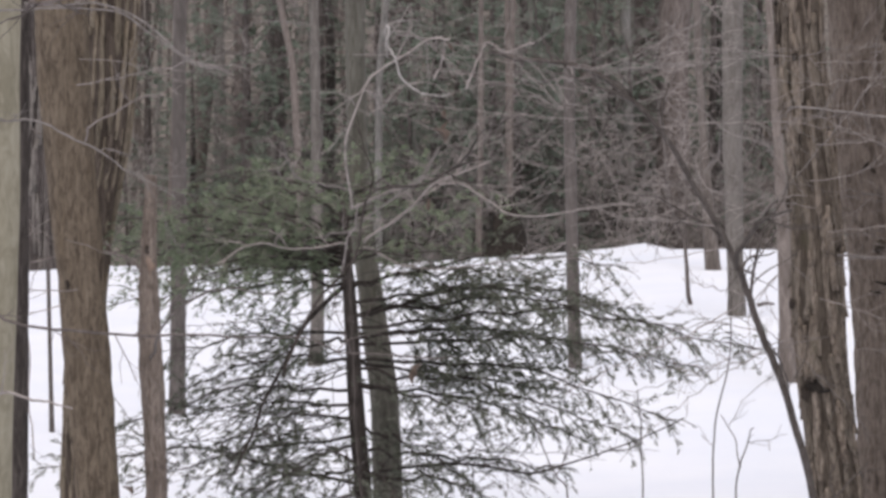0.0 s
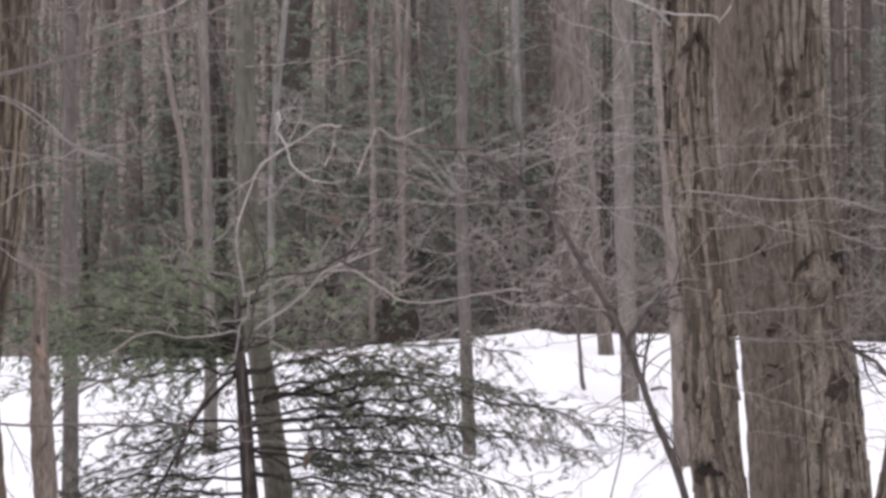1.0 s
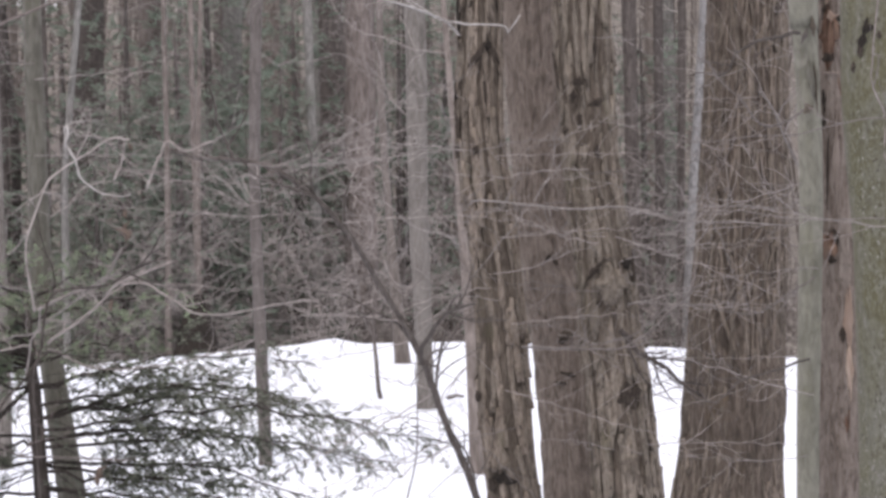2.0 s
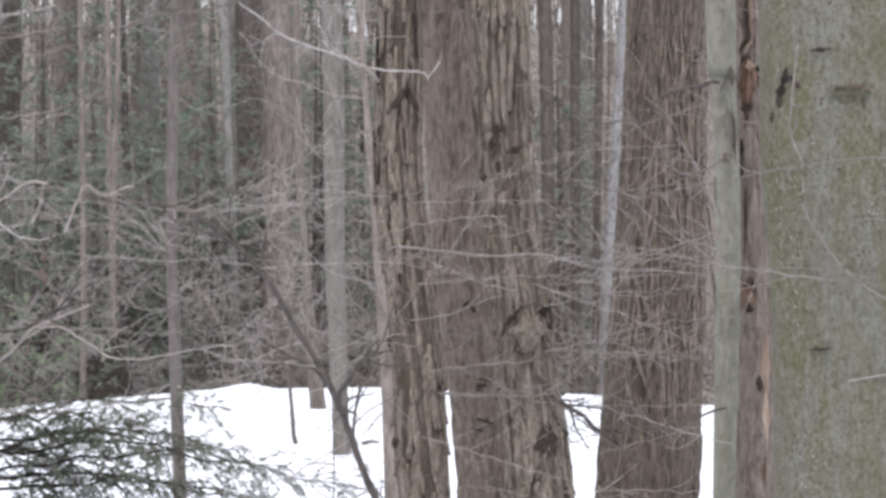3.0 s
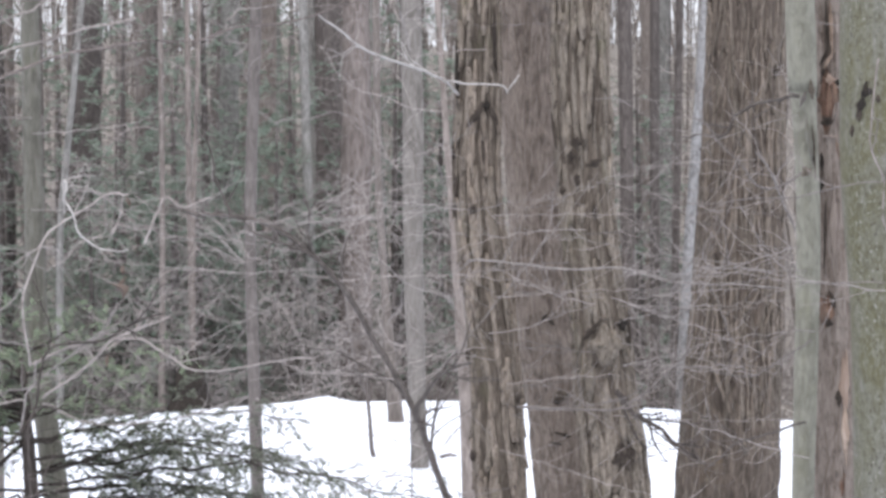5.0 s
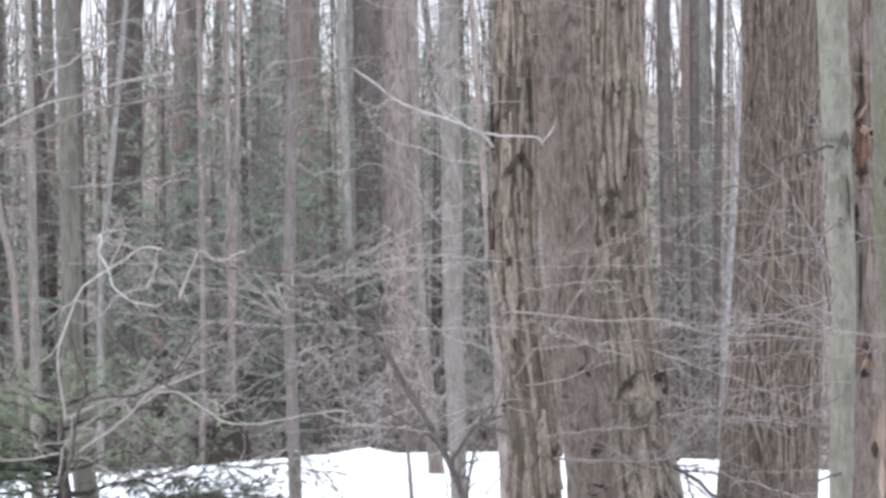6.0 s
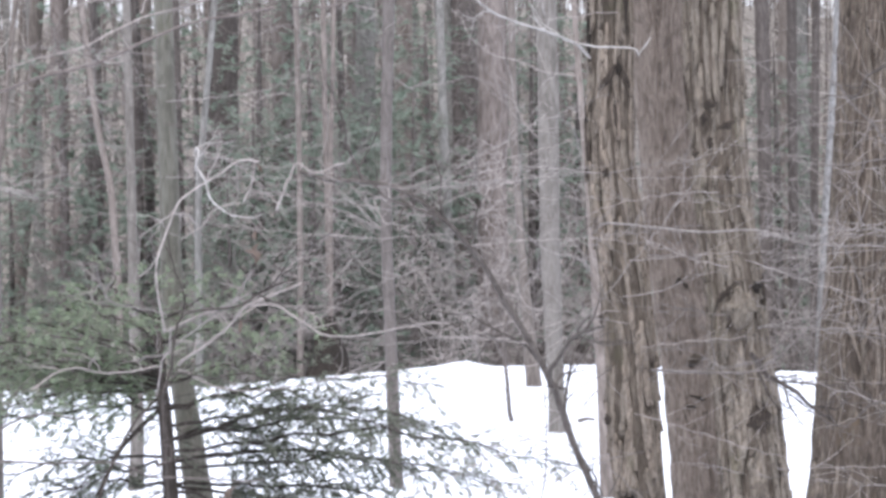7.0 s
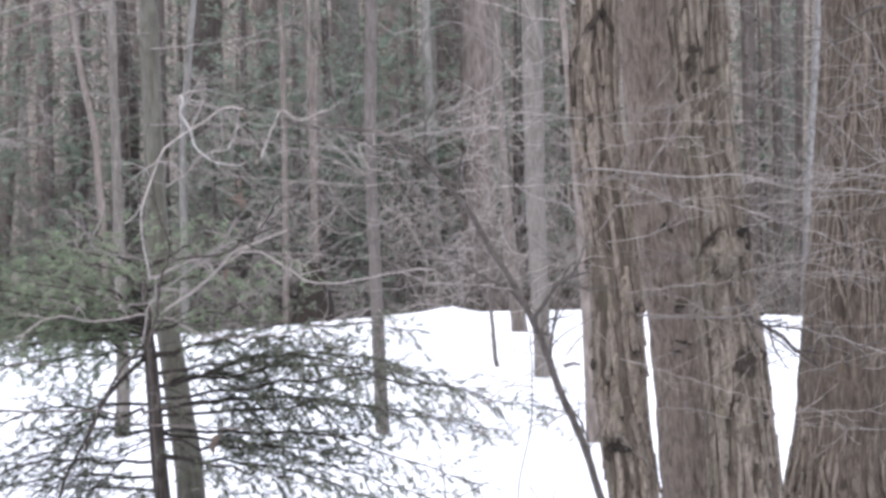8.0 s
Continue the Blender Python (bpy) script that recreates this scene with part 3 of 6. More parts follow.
def strips(ob, points, radii, mat, seed, pitch, long, full, lift, curl, top=3.3, name="bark_strip"):
    """Shagbark: columns of long ragged strips that hang one below the other, their ends sprung off the stem."""
    rng = random.Random(seed)
    full_line = to_ground(points)
    rads = [radii[0]] * (len(full_line) - len(points)) + list(radii)
    line = curve(full_line, 160)
    rad = np.interp(np.linspace(0, len(full_line) - 1, 160), range(len(full_line)), rads)
    columns = max(8, int(2 * math.pi * float(np.mean(rads)) / pitch))
    n = 8
    for c in range(columns):
        a0 = 2 * math.pi * (c + 0.5) / columns
        back = 0.12 < a0 / math.pi < 0.88
        z = full_line[0][2] + rng.uniform(0.0, 0.3)
        while z < top:
            tall = rng.uniform(*long) * (2.2 if back else 1.0)
            broad = 2 * math.pi / columns * rng.uniform(*full)
            drift, phase, bend = rng.gauss(0, 0.14), rng.uniform(0, 6), rng.uniform(0.1, 1.5)
            shift, off0 = rng.gauss(0, 0.34) * 2 * math.pi / columns, rng.uniform(0.1, 1.7) * lift
            rows = []
            for j in range(n):
                f = j / (n - 1)
                h = z + f * tall
                m = np.array([np.interp(h, line[:, 2], line[:, 0]), np.interp(h, line[:, 2], line[:, 1]), h])
                r = np.interp(h, line[:, 2], rad)
                off = off0 + curl * bend * (max(0.0, 0.35 - f) / 0.35) ** 2 + 0.5 * curl * bend * (max(0.0, f - 0.8) / 0.2) ** 2
                taper = min(1.0, 0.55 + 4.5 * f, 0.40 + 4.0 * (1 - f))
                w = broad * taper * rng.uniform(0.62, 1.18)
                mid = a0 + shift + drift * (f - 0.5) + 0.05 * math.sin(3.1 * f + phase) + rng.gauss(0, 0.012)
                for u, deep in ((-1, -0.002), (-0.6, 0.005), (0.45, 0.006), (1, -0.001)):
                    t = mid + u * w / 2
                    rows.append(m + np.array([math.cos(t), math.sin(t), 0]) * (r + off + deep))
                for u in (1, -1):
                    t = mid + u * w / 2
                    rows.append(m + np.array([math.cos(t), math.sin(t), 0]) * (r + off - 0.009))
            s = Shape()
            s.add(rows, [(q * 6 + k, q * 6 + (k + 1) % 6, (q + 1) * 6 + (k + 1) % 6, (q + 1) * 6 + k) for q in range(n - 1) for k in range(6)] + [(5, 4, 3, 2, 1, 0), tuple((n - 1) * 6 + k for k in range(6))])
            part(name, s, mat, ob)
            z += tall * rng.uniform(0.66, 1.02)


# the two shaggy stems and the smooth one between them
def shaggy(label, points, radii, seed, pitch, long, full, lift, curl, mat):
    inner = [r - 0.016 for r in radii]
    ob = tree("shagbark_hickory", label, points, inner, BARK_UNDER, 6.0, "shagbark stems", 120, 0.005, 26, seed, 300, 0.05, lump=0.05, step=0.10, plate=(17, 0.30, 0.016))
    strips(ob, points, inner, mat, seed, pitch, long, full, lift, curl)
    return ob


hickory = shaggy("slender shagbark hickory with long peeling grey-brown bark plates", [(1.766, 15.000, -0.174), (1.723, 15.000, 0.186), (1.681, 15.000, 0.560), (1.668, 15.000, 0.925), (1.649, 15.000, 1.229), (1.625, 15.000, 1.483), (1.594, 15.000, 1.736), (1.582, 15.000, 1.989), (1.593, 15.000, 2.243), (1.605, 15.000, 2.749)], [0.1259, 0.1209, 0.1265, 0.1249, 0.1195, 0.1197, 0.1184, 0.1146, 0.1064, 0.1057], 11, 0.038, (0.14, 0.52), (0.45, 1.25), 0.006, 0.011, BARK_SHAG)
middle = tree("forest_tree", "straight reddish-brown trunk standing between two shagbark stems", [(2.085, 15.500, 0.147), (2.062, 15.500, 0.479), (2.042, 15.500, 0.689), (2.020, 15.500, 0.899), (1.982, 15.500, 1.214), (1.952, 15.500, 1.477), (1.859, 15.500, 2.772)], [0.1700, 0.1640, 0.1580, 0.1520, 0.1430, 0.1420, 0.1458], BARK_FLAT, 7.0, "", 90, 0.003, 24, 5, 260, 0.03, 4, plate=(28, 0.16, 0.016), twig_mat=TWIG)
hickory_wide = shaggy("thicker shagbark hickory with mossy plates and a swollen burl", [(2.230, 15.000, 0.191), (2.209, 15.000, 0.509), (2.186, 15.000, 0.815), (2.161, 15.000, 0.968), (2.146, 15.000, 1.222), (2.116, 15.000, 1.477), (2.086, 15.000, 1.731), (2.074, 15.000, 1.986), (2.059, 15.000, 2.240), (2.056, 15.000, 2.748)], [0.172, 0.1620, 0.1560, 0.1480, 0.1400, 0.1380, 0.1360, 0.1330, 0.1380, 0.1415], 23, 0.037, (0.14, 0.60), (0.62, 1.12), 0.004, 0.012, BARK_TAN)
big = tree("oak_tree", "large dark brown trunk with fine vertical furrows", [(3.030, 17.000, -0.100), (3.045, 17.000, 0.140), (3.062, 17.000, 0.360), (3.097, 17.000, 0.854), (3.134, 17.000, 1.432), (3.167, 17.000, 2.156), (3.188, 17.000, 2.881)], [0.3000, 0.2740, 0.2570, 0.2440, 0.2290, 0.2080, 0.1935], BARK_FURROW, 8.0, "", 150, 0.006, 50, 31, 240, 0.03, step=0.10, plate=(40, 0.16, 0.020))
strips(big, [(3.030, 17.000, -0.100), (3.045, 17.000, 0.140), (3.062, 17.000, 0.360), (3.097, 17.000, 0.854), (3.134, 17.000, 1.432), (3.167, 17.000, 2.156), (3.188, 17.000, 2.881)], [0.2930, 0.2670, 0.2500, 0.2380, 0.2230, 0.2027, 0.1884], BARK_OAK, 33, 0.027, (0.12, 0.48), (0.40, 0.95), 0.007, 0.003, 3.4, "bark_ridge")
pale = tree("beech_tree", "smooth pale grey-green young beech stem", [(2.572, 12.600, 0.672), (2.577, 12.600, 0.844), (2.590, 12.600, 1.274), (2.599, 12.600, 1.574), (2.596, 12.600, 1.833), (2.595, 12.600, 1.962), (2.591, 12.600, 2.091), (2.583, 12.600, 2.199), (2.577, 12.600, 2.360), (2.572, 12.600, 2.521)], [0.0440, 0.0430, 0.0445, 0.0480, 0.0475, 0.0440, 0.0430, 0.0455, 0.0530, 0.0590], BARK_PALE, 6.0, "", 24, 0.0, 14, 41, 60, 0.1)
SNAG = [(2.732, 12.800, 0.654), (2.735, 12.800, 0.939), (2.739, 12.800, 1.267), (2.732, 12.800, 1.595), (2.711, 12.800, 1.923), (2.716, 12.800, 2.251), (2.725, 12.800, 2.580)]
snag = tree("rotten_snag", "grey-brown dead stem with rotten cavities and torn wood", SNAG, [0.0957, 0.0913, 0.0857, 0.0746, 0.0657, 0.0623, 0.0568], BARK_DEAD, 4.2, "", 90, 0.003, 12, 43, 240, 0.03, lump=0.09, step=0.1, plate=(14, 0.30, 0.007))
plates(snag, SNAG, [0.090, 0.086, 0.081, 0.070, 0.061, 0.058, 0.052], BARK_DEAD, 26, 44, (0.10, 0.40), (0.010, 0.026), 0.003, 0.010, "splinter", 3.2, 0.004)
tree("forest_tree", "dull grey-brown trunk close behind the beech", [(2.849, 13.400, 0.588), (2.837, 13.400, 1.577), (2.825, 13.400, 2.608)], [0.0945, 0.0855, 0.0810], BARK_FLAT, 6.0, "", 40, 0.003, 16, 45, 120, 0.03, 3, plate=(16, 0.12, 0.008), twig_mat=TWIG)
beech = tree("beech_tree", "thick smooth grey-green beech trunk with dark knots", [(2.808, 11.500, 0.745), (2.806, 11.500, 1.100), (2.798, 11.500, 1.494), (2.780, 11.500, 1.692), (2.768, 11.500, 1.889), (2.766, 11.500, 2.086), (2.769, 11.500, 2.481)], [0.2739] * 7, BARK_BEECH, 6.0, "", 64, 0.0, 14, 47, 90, 0.1, lump=0.02)
pole = tree("beech_tree", "pale yellow-green beech stem beside the furrowed trees", [(-1.536, 11.000, 0.299), (-1.509, 11.000, 1.118), (-1.493, 11.000, 1.931)], [0.1182, 0.1182, 0.1182], BARK_POLE, 5.0, "", 32, 0.0, 14, 53, 60, 0.1)
tree("hemlock_tree", "dark narrow hemlock trunk rising from the snow", [(-1.717, 13.500, 0.003), (-1.706, 13.500, 1.011), (-1.696, 13.500, 2.007)], [0.0431, 0.0408, 0.0408], BARK_DARK, 5.0, "", 48, 0.003, 12, 57, 120, twigs=2, plate=(14, 0.06, 0.008), twig_mat=TWIG_DARK)
maple = tree("maple_tree", "brown maple trunk leaning slightly with shallow furrows", [(-1.522, 14.800, -0.150), (-1.600, 14.800, 0.879), (-1.654, 14.800, 1.550), (-1.681, 14.800, 2.046)], [0.0920, 0.1019, 0.1118, 0.1168], BARK_OLIVE, 6.0, "", 90, 0.003, 20, 61, 200, 0.03, plate=(22, 0.16, 0.009))
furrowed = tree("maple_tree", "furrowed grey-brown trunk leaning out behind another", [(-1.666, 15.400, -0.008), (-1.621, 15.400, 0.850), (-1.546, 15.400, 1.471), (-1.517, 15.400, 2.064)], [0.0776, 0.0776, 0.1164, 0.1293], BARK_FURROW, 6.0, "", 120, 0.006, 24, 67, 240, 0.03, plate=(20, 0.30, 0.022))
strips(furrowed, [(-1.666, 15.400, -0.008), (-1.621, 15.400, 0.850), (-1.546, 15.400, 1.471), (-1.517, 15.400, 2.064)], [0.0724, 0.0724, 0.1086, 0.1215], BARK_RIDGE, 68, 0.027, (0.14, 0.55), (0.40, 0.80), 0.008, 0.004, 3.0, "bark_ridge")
dead = tree("broken_snag", "thin dead brown stem broken off at the top", [(-1.280, 15.000, -0.174), (-1.303, 15.000, 0.440), (-1.314, 15.000, 0.869), (-1.300, 15.000, 1.273)], [0.0504, 0.0504, 0.0378, 0.0252], BARK_FLAT, 0, "", 48, 0.003, 10, 71, 130, 0.03, 2, lump=0.1, plate=(10, 0.10, 0.008), twig_mat=TWIG_MID)
tree("forest_tree", "slim grey trunk standing in the snow", [(-1.730, 21.800, -0.455), (-1.715, 21.800, 0.465), (-1.702, 21.800, 2.257)], [0.0549, 0.0476, 0.0403], BARK_DIM, 6.0, "", 18, 0.003, 10, 73, 50, twigs=3)
tree("sapling", "thin bare sapling standing in the snow", [(-2.390, 20.500, -0.436), (-2.409, 20.500, 0.601), (-2.427, 20.500, 1.703)], [0.0138, 0.0120, 0.0086], TWIG_DARK, 3.4, "", 8, 0, 10, 79, 24, 0.3, 3)
tall = tree("forest_tree", "grey trunk with a bent foot among hemlock boughs", [(-0.278, 16.800, -0.387), (-0.294, 16.800, 0.130), (-0.364, 16.800, 0.640), (-0.423, 16.800, 1.262), (-0.439, 16.800, 2.106)], [0.0733, 0.0733, 0.0649, 0.0508, 0.0480], BARK_MOSSY, 7.0, "", 28, 0.004, 12, 83, 90, 0.1, twigs=3)
tree("forest_tree", "slim brown trunk rooted in the snow behind the hemlock", [(-0.951, 25.000, -0.376), (-0.933, 25.000, 0.298), (-0.955, 25.000, 2.353)], [0.0560, 0.0460, 0.0300], BARK_GREYBROWN, 7.0, "", 16, 0.003, 10, 89, 50, twigs=9, twig_mat=TWIG, limb_from=0.16, limb_to=0.6, stout=0.04)
tree("forest_tree", "thin straight dark brown trunk in the snow", [(0.958, 24.500, -0.029), (0.941, 24.500, 0.587), (0.920, 24.500, 1.819), (0.970, 24.500, 3.460)], [0.0494, 0.0453, 0.0411, 0.0453], BARK_DIM, 7.0, "", 16, 0.003, 10, 97, 50, twigs=9, twig_mat=TWIG, limb_from=0.16, limb_to=0.6, stout=0.04)
tree("forest_tree", "grey-brown trunk standing on the snowy slope", [(2.535, 29.000, -0.160), (2.515, 29.000, 0.421), (2.493, 29.000, 1.398), (2.493, 29.000, 2.864), (2.482, 29.000, 3.842)], [0.0700, 0.0720, 0.0880, 0.0920, 0.0880], BARK_GREYBROWN, 8.0, "", 24, 0.006, 14, 101, 60, 0.2, twigs=9, twig_mat=TWIG, limb_from=0.10, limb_to=0.55, stout=0.04)
tree("forest_tree", "thin leaning grey trunk near the crest", [(2.735, 34.000, -0.095), (2.700, 34.000, 0.278), (2.618, 34.000, 1.367), (2.563, 34.000, 2.512), (2.551, 34.000, 4.231)], [0.0861, 0.0700, 0.0402, 0.0402, 0.0402], BARK_FAR, 8.0, "", 16, 0.003, 10, 103, 50, 0.0, twigs=9, twig_mat=TWIG, limb_from=0.10, limb_to=0.55, stout=0.04)
tree("forest_tree", "slim grey trunk half hidden by the shagbark", [(2.470, 24.000, -0.373), (2.441, 24.000, 0.448), (2.366, 24.000, 1.625), (2.308, 24.000, 2.435), (2.271, 24.000, 3.042)], [0.0645, 0.0524, 0.0282, 0.0242, 0.0202], BARK_FAR, 6.0, "", 16, 0.002, 10, 107, 50, twigs=9, twig_mat=TWIG, limb_from=0.16, limb_to=0.6, stout=0.04)


# trunks that stand beyond the crest
def beyond(label, points, radii, mat, seed, twigs=4, top=9.0, furrow=0.0):
    return tree("forest_tree", label, points, radii, mat, top, "trees beyond the crest", 20, furrow, 14, seed, 60, 0.2, twigs + 6, 0.07, twig_mat=(TWIG_MID, TWIG, TWIG_DIM)[seed % 3], limb_from=0.09, limb_to=0.52, stout=0.03)


beyond("tall shaggy brown trunk beyond the snow crest", [(2.827, 41.500, -0.218), (2.839, 41.500, 1.668), (2.862, 41.500, 3.414), (2.866, 41.500, 4.811)], [0.2170, 0.1912, 0.1786, 0.1681], BARK_ROSE, 201, 3, 11, 0.014)
beyond("pale grey trunk beyond the snow crest", [(1.336, 44.000, 0.585), (1.335, 44.000, 1.915), (1.355, 44.000, 3.171), (1.388, 44.000, 4.575)], [0.1400, 0.1403, 0.1366, 0.1250], BARK_GREY, 202, 2, 11, 0.010)
beyond("pinkish-grey trunk beyond the snow crest", [(0.237, 43.000, 0.624), (0.255, 43.000, 2.570), (0.275, 43.000, 4.949)], [0.1079, 0.1151, 0.1259], BARK_ROSE, 251, 2)
beyond("grey-brown trunk beyond the snow crest", [(2.037, 48.000, 2.904), (2.053, 48.000, 5.324)], [0.1130, 0.1211], BARK_FAR, 252, 2)
beyond("thin grey leaning trunk beyond the snow crest", [(2.288, 41.000, 0.295), (2.255, 41.000, 1.467), (2.224, 41.000, 2.502), (2.186, 41.000, 4.364)], [0.0759, 0.0690, 0.0587, 0.0518], BARK_GREY, 253, 2)
beyond("reddish-brown trunk beyond the snow crest", [(-2.614, 44.000, 0.937), (-2.626, 44.000, 2.847), (-2.620, 44.000, 5.051)], [0.1095, 0.1022, 0.0949], BARK_ROSE, 254, 2)
beyond("thin grey trunk beyond the snow crest", [(2.571, 46.000, -0.162), (2.593, 46.000, 2.772), (2.576, 46.000, 5.089)], [0.0695, 0.0541, 0.0463], BARK_GREY, 203)
beyond("slender pale trunk beyond the snow crest", [(0.764, 38.500, -0.237), (0.785, 38.500, 1.951), (0.850, 38.500, 4.011)], [0.0330, 0.0275, 0.0230], BARK_FAR, 204)
beyond("slender brown trunk beyond the snow crest", [(0.399, 37.500, -0.308), (0.422, 37.500, 1.946), (0.410, 37.500, 4.451)], [0.0380, 0.0320, 0.0310], BARK_FAR, 205)
beyond("wide dark brown trunk beyond the snow crest", [(-0.601, 46.000, -0.260), (-0.547, 46.000, 2.803), (-0.472, 46.000, 5.101)], [0.2240, 0.2163, 0.2008], BARK_DUSK, 207, 4, 10, 0.02)
beyond("brown trunk beyond the snow crest", [(8.085, 52.000, -0.658), (8.139, 52.000, 5.524)], [0.1048, 0.0961], BARK_FAR, 208)
beyond("grey trunk beyond the snow crest", [(9.024, 56.000, -0.838), (8.996, 56.000, 5.825)], [0.1505, 0.1411], BARK_GREY, 209)
beyond("slender white-grey birch trunk leaning beyond the crest", [(6.987, 42.000, -0.089), (7.078, 42.000, 1.338), (7.208, 42.000, 2.980), (7.333, 42.000, 4.766)], [0.0760, 0.0800, 0.0800, 0.0720], BIRCH, 210, 2)
beyond("tall dull grey-brown trunk beyond the snow crest", [(6.918, 46.000, 0.729), (6.901, 46.000, 2.759), (6.887, 46.000, 5.102)], [0.1000, 0.0960, 0.0960], BARK_DUSK, 255, 2)
beyond("grey trunk beyond the snow crest", [(2.549, 58.000, -0.804), (2.587, 58.000, 6.002)], [0.1071, 0.0974], BARK_GREY, 211)
beyond("brown trunk beyond the snow crest", [(3.642, 60.000, -0.905), (3.743, 60.000, 6.150)], [0.1713, 0.1511], BARK_FAR, 212)
edge_tree = tree("forest_tree", "dark furrowed trunk standing at the edge of the snow", [(-4.612, 38.200, -0.325), (-4.615, 38.200, 1.472), (-4.634, 38.200, 2.751)], [0.2053, 0.1924, 0.1924], BARK_DUSK, 9.0, "", 110, 0.03, 20, 197, 220, 0.3, 2, step=0.4, plate=(22, 0.7, 0.07), twig_mat=TWIG)
strips(edge_tree, [(-4.612, 38.200, -0.325), (-4.615, 38.200, 1.472), (-4.634, 38.200, 2.751)], [0.2053, 0.1924, 0.1924], BARK_GREYBROWN, 198, 0.075, (0.3, 1.1), (0.40, 0.75), 0.020, 0.010, 3.4, "bark_ridge")
beyond("slender brown trunk beyond the snow crest", [(-3.253, 40.000, 0.123), (-3.160, 40.000, 1.801), (-3.043, 40.000, 2.805)], [0.0403, 0.0403, 0.0336], BARK_FAR, 213)
beyond("reddish-brown trunk beyond the snow crest", [(-3.280, 45.000, 0.467), (-3.186, 45.000, 1.600), (-3.084, 45.000, 2.956)], [0.0982, 0.0982, 0.0982], BARK_FAR, 214)
beyond("brown trunk beyond the snow crest", [(-3.025, 50.000, -0.247), (-2.965, 50.000, 3.106)], [0.1259, 0.1175], BARK_FAR, 215)
beyond("thin crooked trunk beyond the snow crest", [(-1.621, 38.000, 0.644), (-1.664, 38.000, 1.473), (-1.726, 38.000, 2.268), (-1.828, 38.000, 2.586), (-1.909, 38.000, 3.316)], [0.0447, 0.0447, 0.0383, 0.0383, 0.0383], BARK_FAR, 216, 3)
beyond("slender grey trunk beyond the snow crest", [(-1.595, 42.000, 0.049), (-1.633, 42.000, 2.865)], [0.0494, 0.0423], BARK_GREY, 217)
beyond("dark trunk beyond the snow crest", [(-1.664, 50.000, -0.247), (-1.692, 50.000, 3.106)], [0.1008, 0.1008], BARK_FAR, 218)
beyond("slender pale stem beyond the snow crest", [(-0.728, 38.000, 0.644), (-0.714, 38.000, 1.982), (-0.637, 38.000, 2.745)], [0.0447, 0.0383, 0.0383], BARK_GREY, 219)
beyond("dark trunk beyond the snow crest", [(-0.689, 50.000, -0.247), (-0.720, 50.000, 3.106)], [0.1175, 0.1092], BARK_FAR, 220)
beyond("slender grey trunk beyond the snow crest", [(0.760, 39.000, -0.103), (0.745, 39.000, 2.775)], [0.0327, 0.0327], BARK_FAR, 221)
beyond("brown trunk beyond the snow crest", [(1.960, 54.000, -0.394), (1.990, 54.000, 3.227)], [0.0907, 0.0907], BARK_FAR, 222)
beyond("grey trunk beyond the snow crest", [(2.967, 55.000, -0.431), (3.004, 55.000, 3.257)], [0.1016, 0.0739], BARK_GREY, 223)
beyond("slender grey trunk beyond the snow crest", [(3.445, 44.000, -0.025), (3.332, 44.000, 2.926)], [0.0591, 0.0517], BARK_GREY, 224)

beyond("dark purple-brown trunk beyond the snow crest", [(-2.139, 44.000, 0.712), (-2.140, 44.000, 3.066), (-2.144, 44.000, 4.537)], [0.0813, 0.0813, 0.0739], BARK_DUSK, 241, 2)
beyond("dark crooked trunk beyond the snow crest", [(-1.512, 45.000, 0.679), (-1.505, 45.000, 2.336), (-1.598, 45.000, 3.467), (-1.668, 45.000, 4.596)], [0.0605, 0.0605, 0.0605, 0.0529], BARK_DUSK, 242, 2)
beyond("dark brown trunk beyond the snow crest", [(0.417, 47.000, 0.602), (0.429, 47.000, 3.125), (0.425, 47.000, 4.701)], [0.0710, 0.0710, 0.0631], BARK_DUSK, 243, 2)
beyond("dark brown trunk beyond the snow crest", [(2.767, 46.000, 0.209), (2.779, 46.000, 2.840), (2.782, 46.000, 5.162)], [0.1821, 0.1822, 0.1783], BARK_DUSK, 244, 2)
beyond("dark slim trunk beyond the snow crest", [(-2.269, 43.000, 0.012), (-2.237, 43.000, 1.456), (-2.176, 43.000, 2.896)], [0.0505, 0.0505, 0.0433], BARK_DUSK, 245, 2)
beyond("dark slim trunk beyond the snow crest", [(-1.065, 44.000, -0.025), (-1.091, 44.000, 2.926)], [0.0665, 0.0591], BARK_DUSK, 246, 2)
beyond("dark brown trunk beyond the snow crest", [(1.283, 46.000, -0.099), (1.326, 46.000, 2.986)], [0.0927, 0.0850], BARK_DUSK, 247, 2)
beyond("dark brown trunk beyond the snow crest", [(7.276, 46.000, -0.009), (7.310, 46.000, 5.071)], [0.0695, 0.0695], BARK_DUSK, 248, 2)
beyond("dark brown trunk beyond the snow crest", [(7.873, 48.000, -0.084), (7.992, 48.000, 5.220)], [0.0564, 0.0564], BARK_DUSK, 249, 2)

